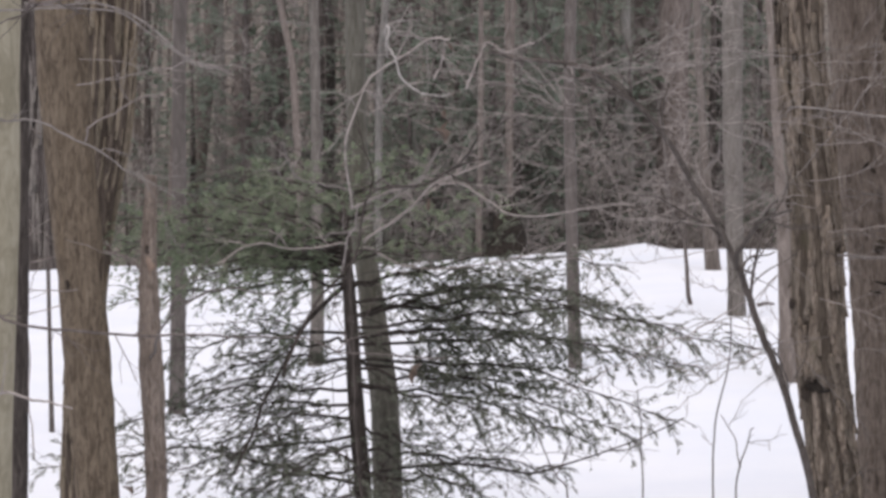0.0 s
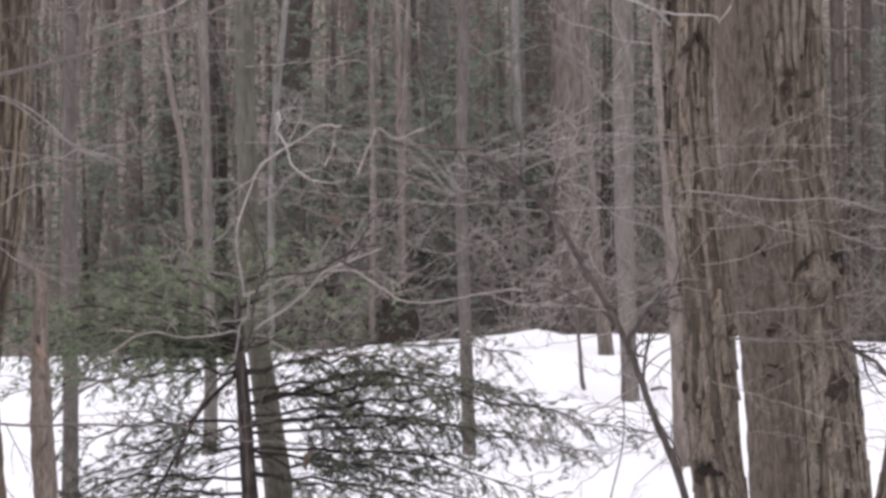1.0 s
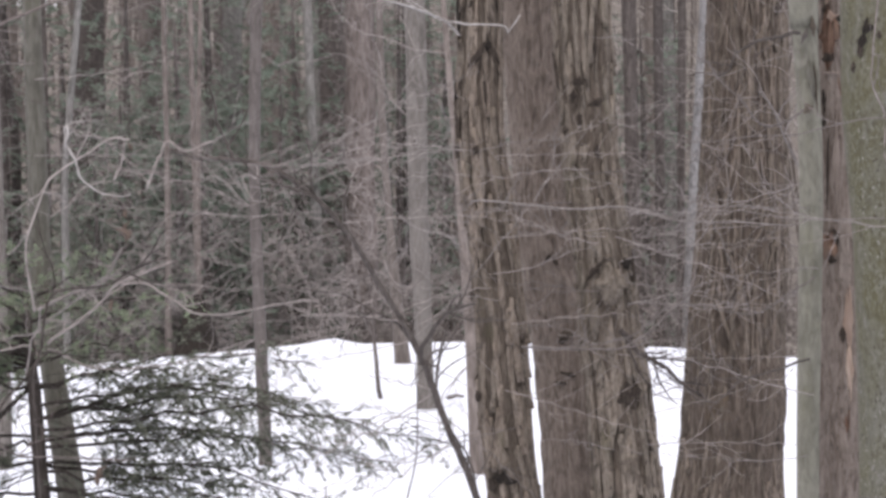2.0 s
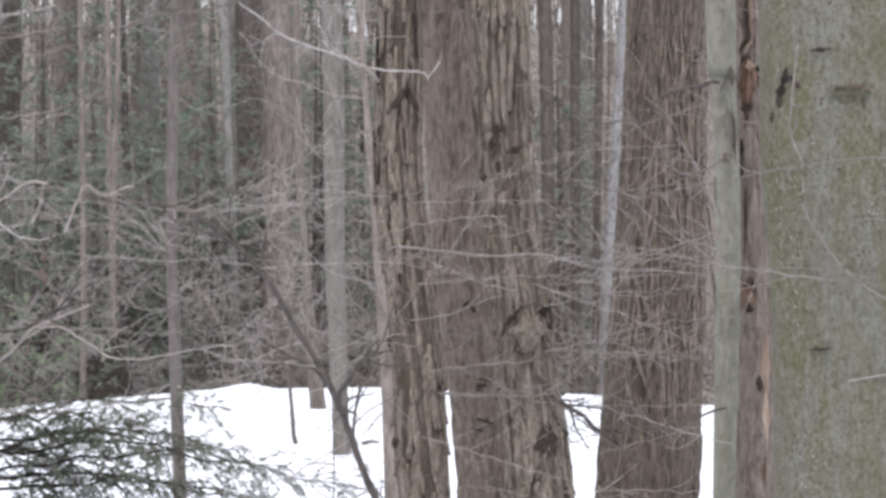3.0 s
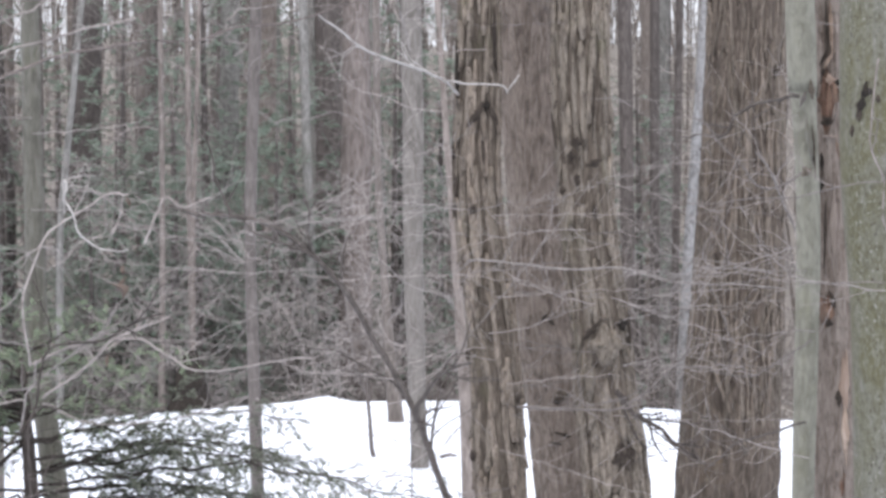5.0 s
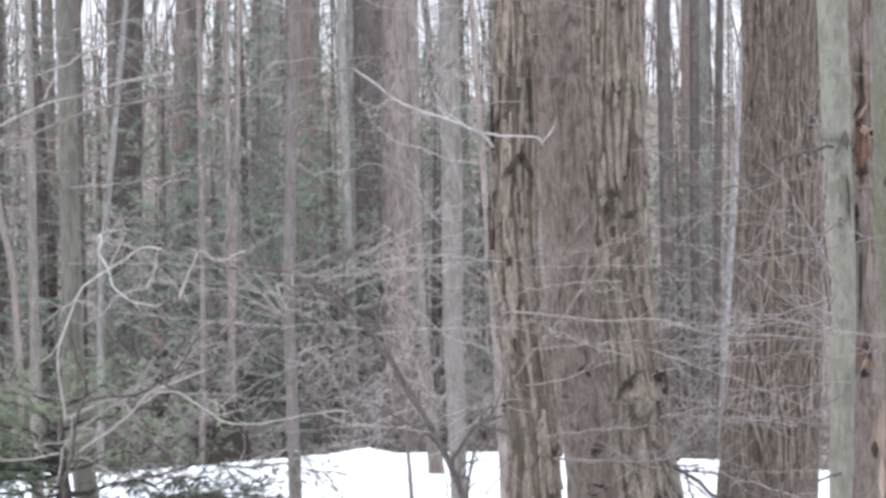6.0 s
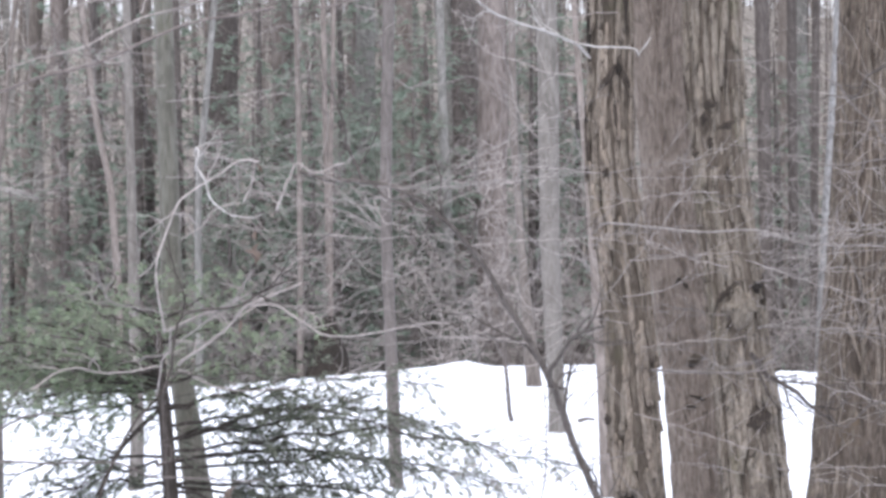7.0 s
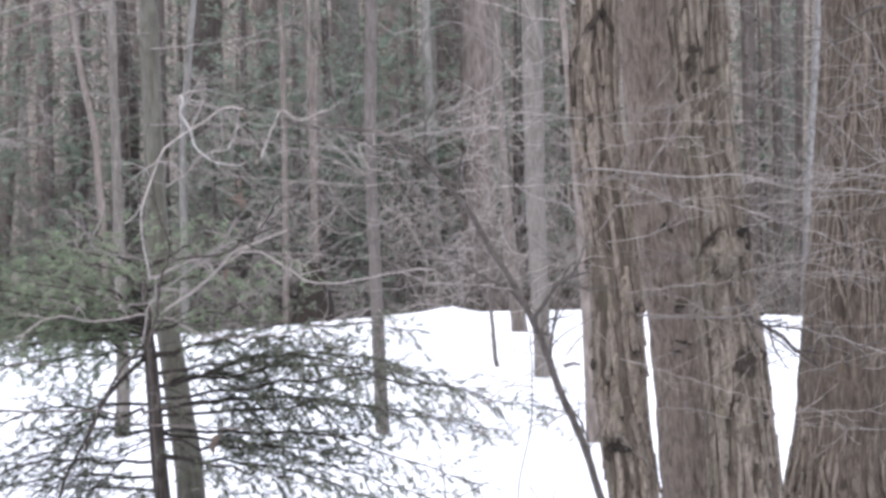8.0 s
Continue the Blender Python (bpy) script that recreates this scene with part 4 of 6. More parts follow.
# more trunks further back, thinning the view towards the hill
rng = random.Random(7)
for k in range(64):
    y = 46 + 64 * (k / 64) ** 0.9
    x = rng.uniform(-0.155, 0.275) * y
    r = rng.choice([0.03, 0.04, 0.05, 0.06, 0.08, 0.11, 0.15]) * rng.uniform(0.8, 1.2)
    z = float(ground_z(x, y))
    lean = rng.gauss(0, 0.03)
    tree("forest_tree", rng.choice(["bare brown trunk in the far woods", "bare grey-brown trunk in the far woods"]), [(x, y, z + 0.1), (x + lean * 3, y, z + 3), (x + lean * 7 + rng.gauss(0, 0.1), y, z + 7)], [r, r * 0.9, r * 0.75], rng.choice([BARK_FAR, BARK_DUSK, BARK_GREY, BARK_DUSK, BARK_DIM]), z + 13, "far bare trees", 8, 0, 8, 300 + k, 14, 0.2, 2, twig_mat=TWIG)

# the tangle of far stems and twigs on the hill
s = Shape()
rng = random.Random(9)
for k in range(620):
    y = rng.uniform(62, 140)
    x = rng.uniform(-0.17, 0.29) * y
    z = float(ground_z(x, y)) - 0.2
    h = rng.uniform(0.6, 1.0) * (2.6 + 0.1 * y - z)
    r = rng.uniform(0.012, 0.06)
    s.tube([(x, y, z), (x + rng.gauss(0, 0.2), y, z + h / 2), (x + rng.gauss(0, 0.5), y, z + h)], [r, r * 0.8, r * 0.5], 5, False)
single("distant_woods", s, BARK_FAR, (0, 90, 0), "distant grey-brown stems of bare trees on a hillside", "woods", kind="stuff")
s = Shape()
for k in range(2000):
    y = 48 + 47 * rng.random()
    x = rng.uniform(-0.16, 0.28) * y
    z = float(ground_z(x, y))
    grow(s, (x, y, z + rng.uniform(0.2, 7.5)), (rng.gauss(0, 1), rng.gauss(0, 0.4), rng.gauss(0.15, 0.5)), rng.uniform(0.4, 1.7), rng.uniform(0.007, 0.015), 2, rng, 0.02, 0.19, 3, 0.9, 3, None, 0.75, 0.00008 * y, 4)
for k in range(800):
    y = rng.uniform(80, 130)
    x = rng.uniform(-0.16, 0.28) * y
    grow(s, (x, y, float(ground_z(x, y)) + rng.uniform(0.5, 7.0)), (rng.gauss(0, 1), rng.gauss(0, 0.4), rng.gauss(0.5, 0.6)), rng.uniform(0.8, 2.6), rng.uniform(0.012, 0.024), 2, rng, 0.02, 0.17, 3, 0.9, 3, None, 0.75, 0.008, 3)
single("twig_tangle", s, TANGLE, (0, 60, 0), "tangle of fine bare grey-brown twigs beyond the crest", "brush", kind="stuff")


# ---------------------------------------------------------------- hemlocks
hemlock = tree("young_hemlock", "young green hemlock with broad feathery boughs over the snow", [(-0.380, 16.000, -0.292), (-0.418, 16.000, 0.200), (-0.447, 16.000, 0.686), (-0.484, 16.000, 1.197)], [0.0430, 0.0376, 0.0322, 0.0134], BARK_DARK, 0, "", 18, 0.004, 10, 113, 60, 0.1)
BOUGHS = (
    ((-0.463, 16.000, 0.821), (-1.568, 15.600, 0.887)), ((-0.463, 16.000, 0.875), (-1.449, 16.300, 0.998)), ((-0.468, 16.000, 0.955), (-1.205, 15.800, 1.163)),
    ((-0.473, 16.000, 1.036), (-0.975, 16.400, 1.270)), ((-0.478, 16.000, 1.144), (-0.700, 15.800, 1.383)), ((-0.463, 16.000, 0.794), (-1.084, 15.200, 0.860)),
    ((-0.457, 16.000, 0.740), (-1.542, 15.700, 0.650)), ((-0.478, 16.000, 1.117), (-0.065, 16.200, 1.274)), ((-0.473, 16.000, 1.036), (0.252, 15.600, 1.181)),
    ((-0.457, 16.000, 0.821), (0.120, 15.500, 0.975)), ((-0.463, 16.000, 0.848), (-1.350, 16.600, 0.903)), ((-0.468, 16.000, 0.928), (-1.000, 15.300, 1.099)), ((-0.473, 16.000, 0.901), (-1.521, 15.900, 0.938)), ((-0.473, 16.000, 1.009), (-0.786, 15.400, 1.187)), ((-0.463, 16.000, 0.821), (-1.666, 16.200, 0.934)), ((-0.479, 16.000, 0.901), (-1.524, 15.400, 1.044)), ((-0.463, 16.000, 0.794), (-1.514, 16.400, 0.779)), ((-0.463, 16.000, 0.767), (-1.271, 15.300, 0.752)),
)
RIGHT_BOUGHS = (
    ((-0.452, 16.000, 0.740), (0.849, 16.500, 0.796)), ((-0.452, 16.000, 0.713), (0.465, 15.700, 0.756)), ((-0.441, 16.000, 0.578), (0.920, 15.800, 0.631)),
    ((-0.436, 16.000, 0.524), (1.419, 15.300, 0.473)), ((-0.431, 16.000, 0.443), (1.087, 15.900, 0.343)), ((-0.426, 16.000, 0.362), (1.060, 15.500, 0.126)),
    ((-0.426, 16.000, 0.362), (0.675, 16.300, 0.174)), ((-0.420, 16.000, 0.254), (0.301, 15.400, 0.149)), ((-0.441, 16.000, 0.578), (0.268, 16.600, 0.456)),
    ((-0.436, 16.000, 0.470), (0.596, 16.400, 0.414)), ((-0.404, 16.000, 0.038), (0.121, 15.600, -0.160)), ((-0.399, 16.000, -0.070), (0.590, 16.200, -0.173)),
    ((-0.441, 16.000, 0.578), (1.060, 15.700, 0.560)), ((-0.436, 16.000, 0.500), (1.220, 16.100, 0.330)), ((-0.426, 16.000, 0.330), (0.880, 15.600, 0.040)), ((-0.420, 16.000, 0.254), (0.760, 16.400, -0.080)), ((-0.447, 16.000, 0.640), (0.700, 15.500, 0.660)),
)
LOW_BOUGHS = (
    ((-0.426, 16.000, 0.362), (-1.193, 15.600, 0.262)), ((-0.420, 16.000, 0.227), (-1.564, 15.900, 0.048)), ((-0.410, 16.000, 0.092), (-1.023, 15.400, 0.018)),
    ((-0.404, 16.000, 0.011), (-1.486, 16.200, -0.228)), ((-0.388, 16.000, -0.151), (-0.951, 15.500, -0.228)), ((-0.399, 16.000, -0.043), (-0.728, 15.200, -0.090)),
    ((-0.436, 16.000, 0.470), (-0.898, 15.500, 0.401)), ((-0.378, 16.000, -0.233), (-1.998, 16.600, -0.217)), ((-0.410, 16.000, 0.146), (-1.345, 16.500, 0.045)), ((-0.436, 16.000, 0.497), (-1.336, 16.400, 0.387)), ((-0.375, 16.000, -0.287), (-1.187, 15.500, -0.359)), ((-0.388, 16.000, -0.151), (-0.213, 15.000, -0.220)), ((-0.388, 16.000, -0.179), (0.319, 16.300, -0.377)),
)
rng = random.Random(17)
# right and low boughs take the shade copy of needles and darker twigs
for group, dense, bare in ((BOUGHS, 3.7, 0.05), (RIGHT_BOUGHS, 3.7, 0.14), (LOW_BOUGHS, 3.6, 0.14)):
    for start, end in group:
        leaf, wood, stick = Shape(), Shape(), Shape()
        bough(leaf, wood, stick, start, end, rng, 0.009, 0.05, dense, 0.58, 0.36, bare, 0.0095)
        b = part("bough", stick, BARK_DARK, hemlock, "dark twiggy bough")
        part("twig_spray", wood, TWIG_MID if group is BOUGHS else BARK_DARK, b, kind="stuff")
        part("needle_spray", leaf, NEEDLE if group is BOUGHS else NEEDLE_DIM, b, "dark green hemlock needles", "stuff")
# dead lower limbs that slant down to the snow
limb(hemlock, [(-0.463, 16.000, 0.740), (-0.635, 15.800, 0.578), (-0.772, 15.600, 0.314), (-0.952, 15.300, -0.101)], 0.012, 0.006, BARK_DARK, "dead slanting limb", 6, 30, 6, 3)
limb(hemlock, [(-0.388, 16.000, -0.179), (0.043, 15.800, -0.103), (0.463, 15.600, -0.108), (1.105, 15.400, 0.149)], 0.010, 0.003, BARK_DARK, "long thin limb", 6, 30, 8, 4)


limb(hemlock, [(-0.723, 15.200, 0.351), (-0.608, 15.300, 0.620), (-0.532, 15.400, 0.741), (-0.378, 15.500, 0.901), (-0.295, 15.300, 0.973)], 0.0081, 0.0035, BARK_DARK, "dead slanting limb", 6, 26, 5, 61)
limb(hemlock, [(-0.454, 15.000, 0.840), (-0.408, 14.800, 1.020), (-0.371, 14.600, 1.157)], 0.0055, 0.0038, TWIG, "pale dead twig", 6, 16, 1, 62)
limb(hemlock, [(-0.435, 15.200, 0.957), (-0.615, 15.000, 0.936), (-0.804, 14.800, 0.971), (-0.979, 14.600, 0.895)], 0.0055, 0.0038, TWIG, "pale dead twig", 6, 22, 5, 63)
limb(hemlock, [(-0.417, 15.200, 1.122), (-0.235, 15.000, 1.198), (-0.107, 14.800, 1.263), (-0.018, 14.600, 1.396)], 0.0081, 0.0045, TWIG, "grey dead limb", 6, 22, 6, 64)
limb(hemlock, [(-0.359, 15.200, 0.968), (-0.161, 15.000, 1.108), (-0.033, 14.800, 1.237), (0.199, 14.600, 1.338)], 0.0073, 0.0043, TWIG, "grey dead limb", 6, 22, 6, 65)
limb(hemlock, [(-0.033, 14.800, 1.237), (0.102, 14.700, 1.219), (0.210, 14.600, 1.164), (0.305, 14.500, 1.114), (0.555, 14.400, 1.127), (0.817, 14.300, 1.159)], 0.0058, 0.0038, TWIG, "pale dead twig", 6, 26, 4, 66)
limb(hemlock, [(-0.360, 15.200, 0.942), (-0.106, 15.000, 0.858), (0.243, 14.800, 0.886), (0.536, 14.600, 0.988)], 0.0050, 0.0028, TWIG, "grey dead limb", 6, 26, 8, 67)
limb(hemlock, [(-0.540, 15.300, 0.980), (-0.327, 15.000, 1.089), (-0.147, 14.800, 1.229), (-0.022, 14.600, 1.293)], 0.0060, 0.0038, TWIG, "grey dead limb", 6, 22, 6, 71)
limb(hemlock, [(-0.409, 15.300, 1.183), (-0.525, 15.000, 1.243), (-0.641, 14.800, 1.275), (-0.693, 14.600, 1.427)], 0.0050, 0.0033, TWIG, "pale dead twig", 6, 22, 4, 72)


def far_hemlock(at, high, wide, seed, boughs=38):
    x, y = at
    z = footing(x, y)
    ob = thing("hemlock_tree", (x, y, z), "green hemlock among the bare trunks beyond the crest", "tree", "hemlocks beyond the crest")
    part("trunk", stem([(x, y, z), (x + 0.05, y, z + high / 2), (x, y, z + high)], [0.09, 0.06, 0.01], 10, 20, 0, 8, seed), BARK_DUSK, ob)
    rng = random.Random(seed)
    leaf, wood = Shape(), Shape()
    for k in range(boughs):
        f = 0.20 + 0.78 * (k + rng.random()) / boughs
        a = k * 2.4 + rng.gauss(0, 0.3)
        r = 1.6 * wide * (1.0 - f * 0.75) * rng.uniform(0.6, 1.15)
        p = np.array([x, y, z + f * high])
        bough(leaf, wood, wood, p, p + np.array([math.cos(a) * r, math.sin(a) * r, rng.uniform(-0.20, 0.02) * r]), rng, 0.012, 0.06, 0.80, 2.1, 0.70, 0.05, 0.024)
    part("branchwork", wood, TWIG_MID, ob, kind="stuff")
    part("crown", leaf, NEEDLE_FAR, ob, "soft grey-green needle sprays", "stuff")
    return ob


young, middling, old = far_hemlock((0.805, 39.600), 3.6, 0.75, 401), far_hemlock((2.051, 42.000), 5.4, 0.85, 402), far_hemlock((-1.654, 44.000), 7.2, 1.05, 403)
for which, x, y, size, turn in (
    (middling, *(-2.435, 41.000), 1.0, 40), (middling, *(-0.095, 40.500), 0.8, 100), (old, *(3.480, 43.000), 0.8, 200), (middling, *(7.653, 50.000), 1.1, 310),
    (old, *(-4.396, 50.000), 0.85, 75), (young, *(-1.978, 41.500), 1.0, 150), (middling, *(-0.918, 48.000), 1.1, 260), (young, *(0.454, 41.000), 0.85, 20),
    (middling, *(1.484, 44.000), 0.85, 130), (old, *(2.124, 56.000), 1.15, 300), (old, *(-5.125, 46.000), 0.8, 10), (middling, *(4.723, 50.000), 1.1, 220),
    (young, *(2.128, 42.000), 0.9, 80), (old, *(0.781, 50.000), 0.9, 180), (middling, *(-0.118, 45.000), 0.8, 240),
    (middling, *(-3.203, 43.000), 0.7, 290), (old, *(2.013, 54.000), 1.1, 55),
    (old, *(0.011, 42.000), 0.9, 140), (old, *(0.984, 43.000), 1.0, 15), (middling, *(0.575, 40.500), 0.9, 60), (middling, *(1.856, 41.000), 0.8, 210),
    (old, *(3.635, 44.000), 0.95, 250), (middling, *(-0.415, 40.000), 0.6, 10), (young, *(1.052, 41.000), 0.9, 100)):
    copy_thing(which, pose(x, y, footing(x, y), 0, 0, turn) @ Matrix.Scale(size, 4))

# ---------------------------------------------------------------- saplings and twigs in front
arch = thing("bent_sapling", (1.523, 13.0, footing(1.523, 13.0)), "dark bare sapling bowed over in a long arch", "sapling")
limb(arch, [(1.523, 13.0, footing(1.523, 13.0)), (1.442, 13.000, 0.063), (1.349, 13.000, 0.419), (1.229, 13.000, 0.677), (1.136, 13.000, 0.953), (1.042, 13.000, 1.140), (0.913, 13.000, 1.372), (0.763, 13.000, 1.571), (0.569, 13.000, 1.711), (0.352, 13.000, 1.770), (0.180, 13.000, 1.796)], 0.0164, 0.0074, TWIG_DARK, "", 8, 60, 12, 12, "stem", 0.4)
limb(arch, [(1.136, 13.000, 0.953), (1.155, 12.900, 1.055), (1.221, 12.800, 1.144), (1.319, 12.700, 1.189)], 0.0109, 0.0044, TWIG_DARK, "", 6, 20, 3, 13)

limb(hickory, [(1.493, 14.900, 2.313), (1.397, 14.600, 2.360), (1.293, 14.400, 2.394), (1.107, 14.200, 2.437), (0.951, 14.000, 2.492), (0.817, 13.900, 2.594)], 0.0070, 0.0042, TWIG_PALE, "weathered white twig", 6, 26, 3, 21)
limb(pole, [(-1.313, 10.600, 1.887), (-1.242, 10.600, 1.908), (-1.105, 11.000, 1.968), (-1.021, 12.200, 2.066), (-0.964, 13.400, 2.147), (-0.863, 13.900, 2.215), (-0.678, 13.900, 2.264), (-0.515, 13.900, 2.320), (-0.376, 13.900, 2.389), (-0.236, 13.900, 2.438), (-0.096, 13.900, 2.460), (0.067, 13.900, 2.487), (0.253, 13.900, 2.487), (0.430, 13.900, 2.530), (0.618, 13.900, 2.559), (0.817, 13.900, 2.595), (0.966, 13.900, 2.668)], 0.0080, 0.0042, TWIG_DIM, "long grey dead limb", 6, 70, 10, 22)
limb(pole, [(-1.325, 10.700, 1.914), (-1.254, 10.700, 1.907), (-1.147, 10.700, 1.895), (-1.004, 10.700, 1.881), (-0.896, 10.700, 1.808), (-0.771, 10.700, 1.719), (-0.672, 10.700, 1.690)], 0.0042, 0.0032, TWIG, "pale grey twig", 6, 30, 2, 53)
limb(pole, [(-1.143, 10.750, 1.475), (-1.120, 10.700, 1.524), (-1.090, 10.700, 1.560), (-1.004, 10.700, 1.585), (-0.887, 10.700, 1.614)], 0.0034, 0.0022, TWIG_MID, "", 6, 24, 1, 54)
limb(pole, [(0.444, 13.900, 2.535), (0.423, 13.900, 2.502), (0.498, 13.900, 2.485), (0.528, 13.900, 2.469), (0.466, 13.900, 2.422)], 0.0040, 0.0028, TWIG, "", 6, 20, 1, 55)
limb(pole, [(0.430, 13.900, 2.530), (0.440, 13.900, 2.579), (0.476, 13.900, 2.614), (0.534, 13.900, 2.625)], 0.0040, 0.0028, TWIG, "", 6, 20, 1, 56)
limb(pole, [(-0.456, 13.900, 2.471), (-0.436, 13.900, 2.533), (-0.403, 13.900, 2.575), (-0.395, 13.900, 2.645)], 0.0040, 0.0028, TWIG, "", 6, 20, 1, 57)
limb(tall, [(-0.192, 15.800, 2.850), (-0.351, 15.800, 2.791), (-0.457, 15.800, 2.728), (-0.694, 15.800, 2.670), (-0.879, 15.800, 2.592)], 0.0075, 0.0040, TWIG, "", 6, 30, 7, 51)
limb(tall, [(0.070, 15.500, 2.695), (-0.112, 15.500, 2.652), (-0.327, 15.800, 2.613), (-0.512, 15.800, 2.568), (-0.760, 15.500, 2.435), (-0.967, 15.500, 2.385), (-1.121, 15.500, 2.330)], 0.0060, 0.0050, TWIG, "", 6, 36, 8, 52)
limb(hickory, [(1.397, 14.600, 2.360), (1.522, 14.500, 2.340), (1.629, 14.400, 2.319), (1.658, 14.400, 2.299), (1.708, 14.400, 2.372)], 0.0052, 0.0035, TWIG_PALE, "weathered white twig", 6, 20, 0, 23)
limb(hickory, [(1.508, 14.700, 1.571), (1.746, 14.400, 1.544), (2.081, 14.000, 1.540), (2.271, 13.700, 1.485), (2.644, 13.200, 1.456)], 0.0052, 0.0033, TWIG, "", 6, 30, 8, 24, wave=0.006)
limb(hickory_wide, [(2.165, 14.700, 0.995), (2.227, 14.700, 0.924), (2.302, 14.700, 0.849), (2.348, 14.700, 0.803), (2.441, 14.700, 0.752), (2.529, 14.700, 0.691)], 0.0125, 0.0070, BARK_DARK, "dark dead limb", 7, 30, 5, 28)
limb(hickory, [(1.726, 14.700, 0.929), (1.874, 14.400, 0.929), (2.004, 14.400, 0.918), (2.133, 14.400, 0.939), (2.232, 14.400, 0.999), (2.331, 14.400, 1.084), (2.443, 14.400, 1.173), (2.506, 14.400, 1.204)], 0.0062, 0.0035, TWIG_MID, "", 7, 36, 7, 29)
limb(beech, [(2.934, 11.300, 1.438), (2.649, 11.100, 1.482), (2.302, 11.200, 1.509), (1.949, 11.400, 1.529)], 0.0032, 0.0018, TWIG_MID, '', 6, 30, 4, 25)
limb(beech, [(2.914, 11.200, 1.867), (2.572, 11.000, 1.857), (2.268, 11.400, 1.787), (1.869, 12.000, 1.792)], 0.0032, 0.0018, TWIG_MID, '', 6, 30, 6, 26)
limb(beech, [(2.866, 11.150, 1.374), (2.730, 11.150, 1.461), (2.632, 11.150, 1.586), (2.565, 11.150, 1.710), (2.550, 11.150, 1.844), (2.519, 11.150, 1.968), (2.524, 11.150, 2.102), (2.546, 11.150, 2.255)], 0.0036, 0.0030, TWIG_MID, '', 6, 24, 2, 27)
limb(pale, [(2.567, 12.400, 1.273), (2.331, 12.300, 1.153), (2.034, 12.300, 1.168), (1.843, 12.300, 1.078), (1.548, 12.300, 1.027)], 0.0036, 0.0020, TWIG_MID, "", 6, 30, 8, 28)
limb(pale, [(2.542, 12.400, 0.966), (2.285, 12.300, 0.892), (2.157, 12.300, 0.827), (2.041, 12.300, 0.886), (1.863, 12.300, 1.015)], 0.0050, 0.0028, TWIG_DARK, "", 6, 30, 6, 29)
limb(pale, [(2.525, 12.400, 2.184), (2.302, 12.300, 2.128), (2.194, 12.300, 2.024)], 0.0081, 0.0040, TWIG_DARK, "", 6, 20, 3, 30)
limb(pale, [(2.532, 12.400, 1.898), (2.342, 12.200, 1.832), (2.197, 12.200, 2.021), (2.072, 12.200, 2.105)], 0.0045, 0.0022, TWIG_MID, "", 6, 20, 5, 31)
limb(pole, [(-1.434, 10.900, 1.540), (-1.312, 10.800, 1.535), (-1.131, 10.800, 1.461), (-1.005, 10.800, 1.372), (-0.860, 10.800, 1.292)], 0.0042, 0.0022, TWIG, "pale grey twig", 6, 26, 4, 32)
limb(pole, [(-1.450, 10.900, 1.892), (-1.292, 10.800, 1.907), (-1.039, 10.800, 1.889), (-0.949, 10.800, 1.821), (-0.804, 10.800, 1.727), (-0.692, 10.800, 1.703)], 0.0042, 0.0022, TWIG, "pale grey twig", 6, 26, 2, 33)
limb(pole, [(-1.456, 10.900, 0.922), (-1.316, 10.800, 0.883), (-1.061, 10.800, 0.852), (-0.698, 10.800, 0.841), (-0.443, 10.800, 0.826), (-0.262, 10.800, 0.797), (0.029, 10.800, 0.779)], 0.0055, 0.0026, TWIG_DIM, "long thin twig", 6, 34, 6, 34, wave=0.012)
limb(pole, [(-1.458, 10.900, 0.643), (-1.317, 10.800, 0.641), (-1.193, 10.800, 0.613)], 0.0055, 0.0030, TWIG, "", 6, 14, 1, 35)

crook = thing("crooked_sapling", (-0.285, 12.5, footing(-0.285, 12.5)), "crooked bare sapling with pale weathered twigs", "sapling")
limb(crook, [(-0.285, 12.5, footing(-0.285, 12.5)), (-0.299, 12.500, 0.122), (-0.327, 12.500, 0.506), (-0.348, 12.500, 0.880), (-0.318, 12.500, 1.054), (-0.271, 12.500, 1.243), (-0.050, 12.500, 1.306), (0.159, 12.500, 1.390)], 0.0073, 0.0038, BARK_DARK, "", 6, 44, 8, 41, "stem", 0.5)
limb(crook, [(0.026, 12.400, 1.829), (-0.020, 12.400, 1.830), (-0.057, 12.400, 1.822), (-0.116, 12.400, 1.782), (-0.172, 12.400, 1.753), (-0.229, 12.400, 1.725), (-0.273, 12.400, 1.680), (-0.299, 12.400, 1.627), (-0.323, 12.400, 1.565), (-0.362, 12.400, 1.420), (-0.335, 12.450, 1.200)], 0.0045, 0.0040, TWIG, "pale grey twig", 6, 44, 3, 46, wave=0.003)
limb(crook, [(-0.191, 12.400, 1.883), (-0.150, 12.400, 1.841), (-0.078, 12.400, 1.824), (-0.001, 12.400, 1.811)], 0.0045, 0.0028, TWIG, "", 6, 20, 3, 46)
limb(crook, [(0.086, 12.400, 1.645), (0.118, 12.400, 1.738), (0.150, 12.400, 1.790), (0.192, 12.400, 1.800), (0.243, 12.400, 1.783), (0.337, 12.400, 1.815)], 0.0050, 0.0032, TWIG, "", 6, 26, 2, 47)
limb(crook, [(0.015, 12.400, 1.829), (0.001, 12.400, 1.775), (-0.034, 12.400, 1.680)], 0.0042, 0.0038, TWIG, "", 6, 14, 0, 44)
limb(crook, [(-0.206, 12.400, 1.762), (-0.209, 12.400, 1.878), (-0.144, 12.400, 1.896), (-0.067, 12.400, 1.905)], 0.0042, 0.0025, TWIG_PALE, "", 6, 18, 1, 45)
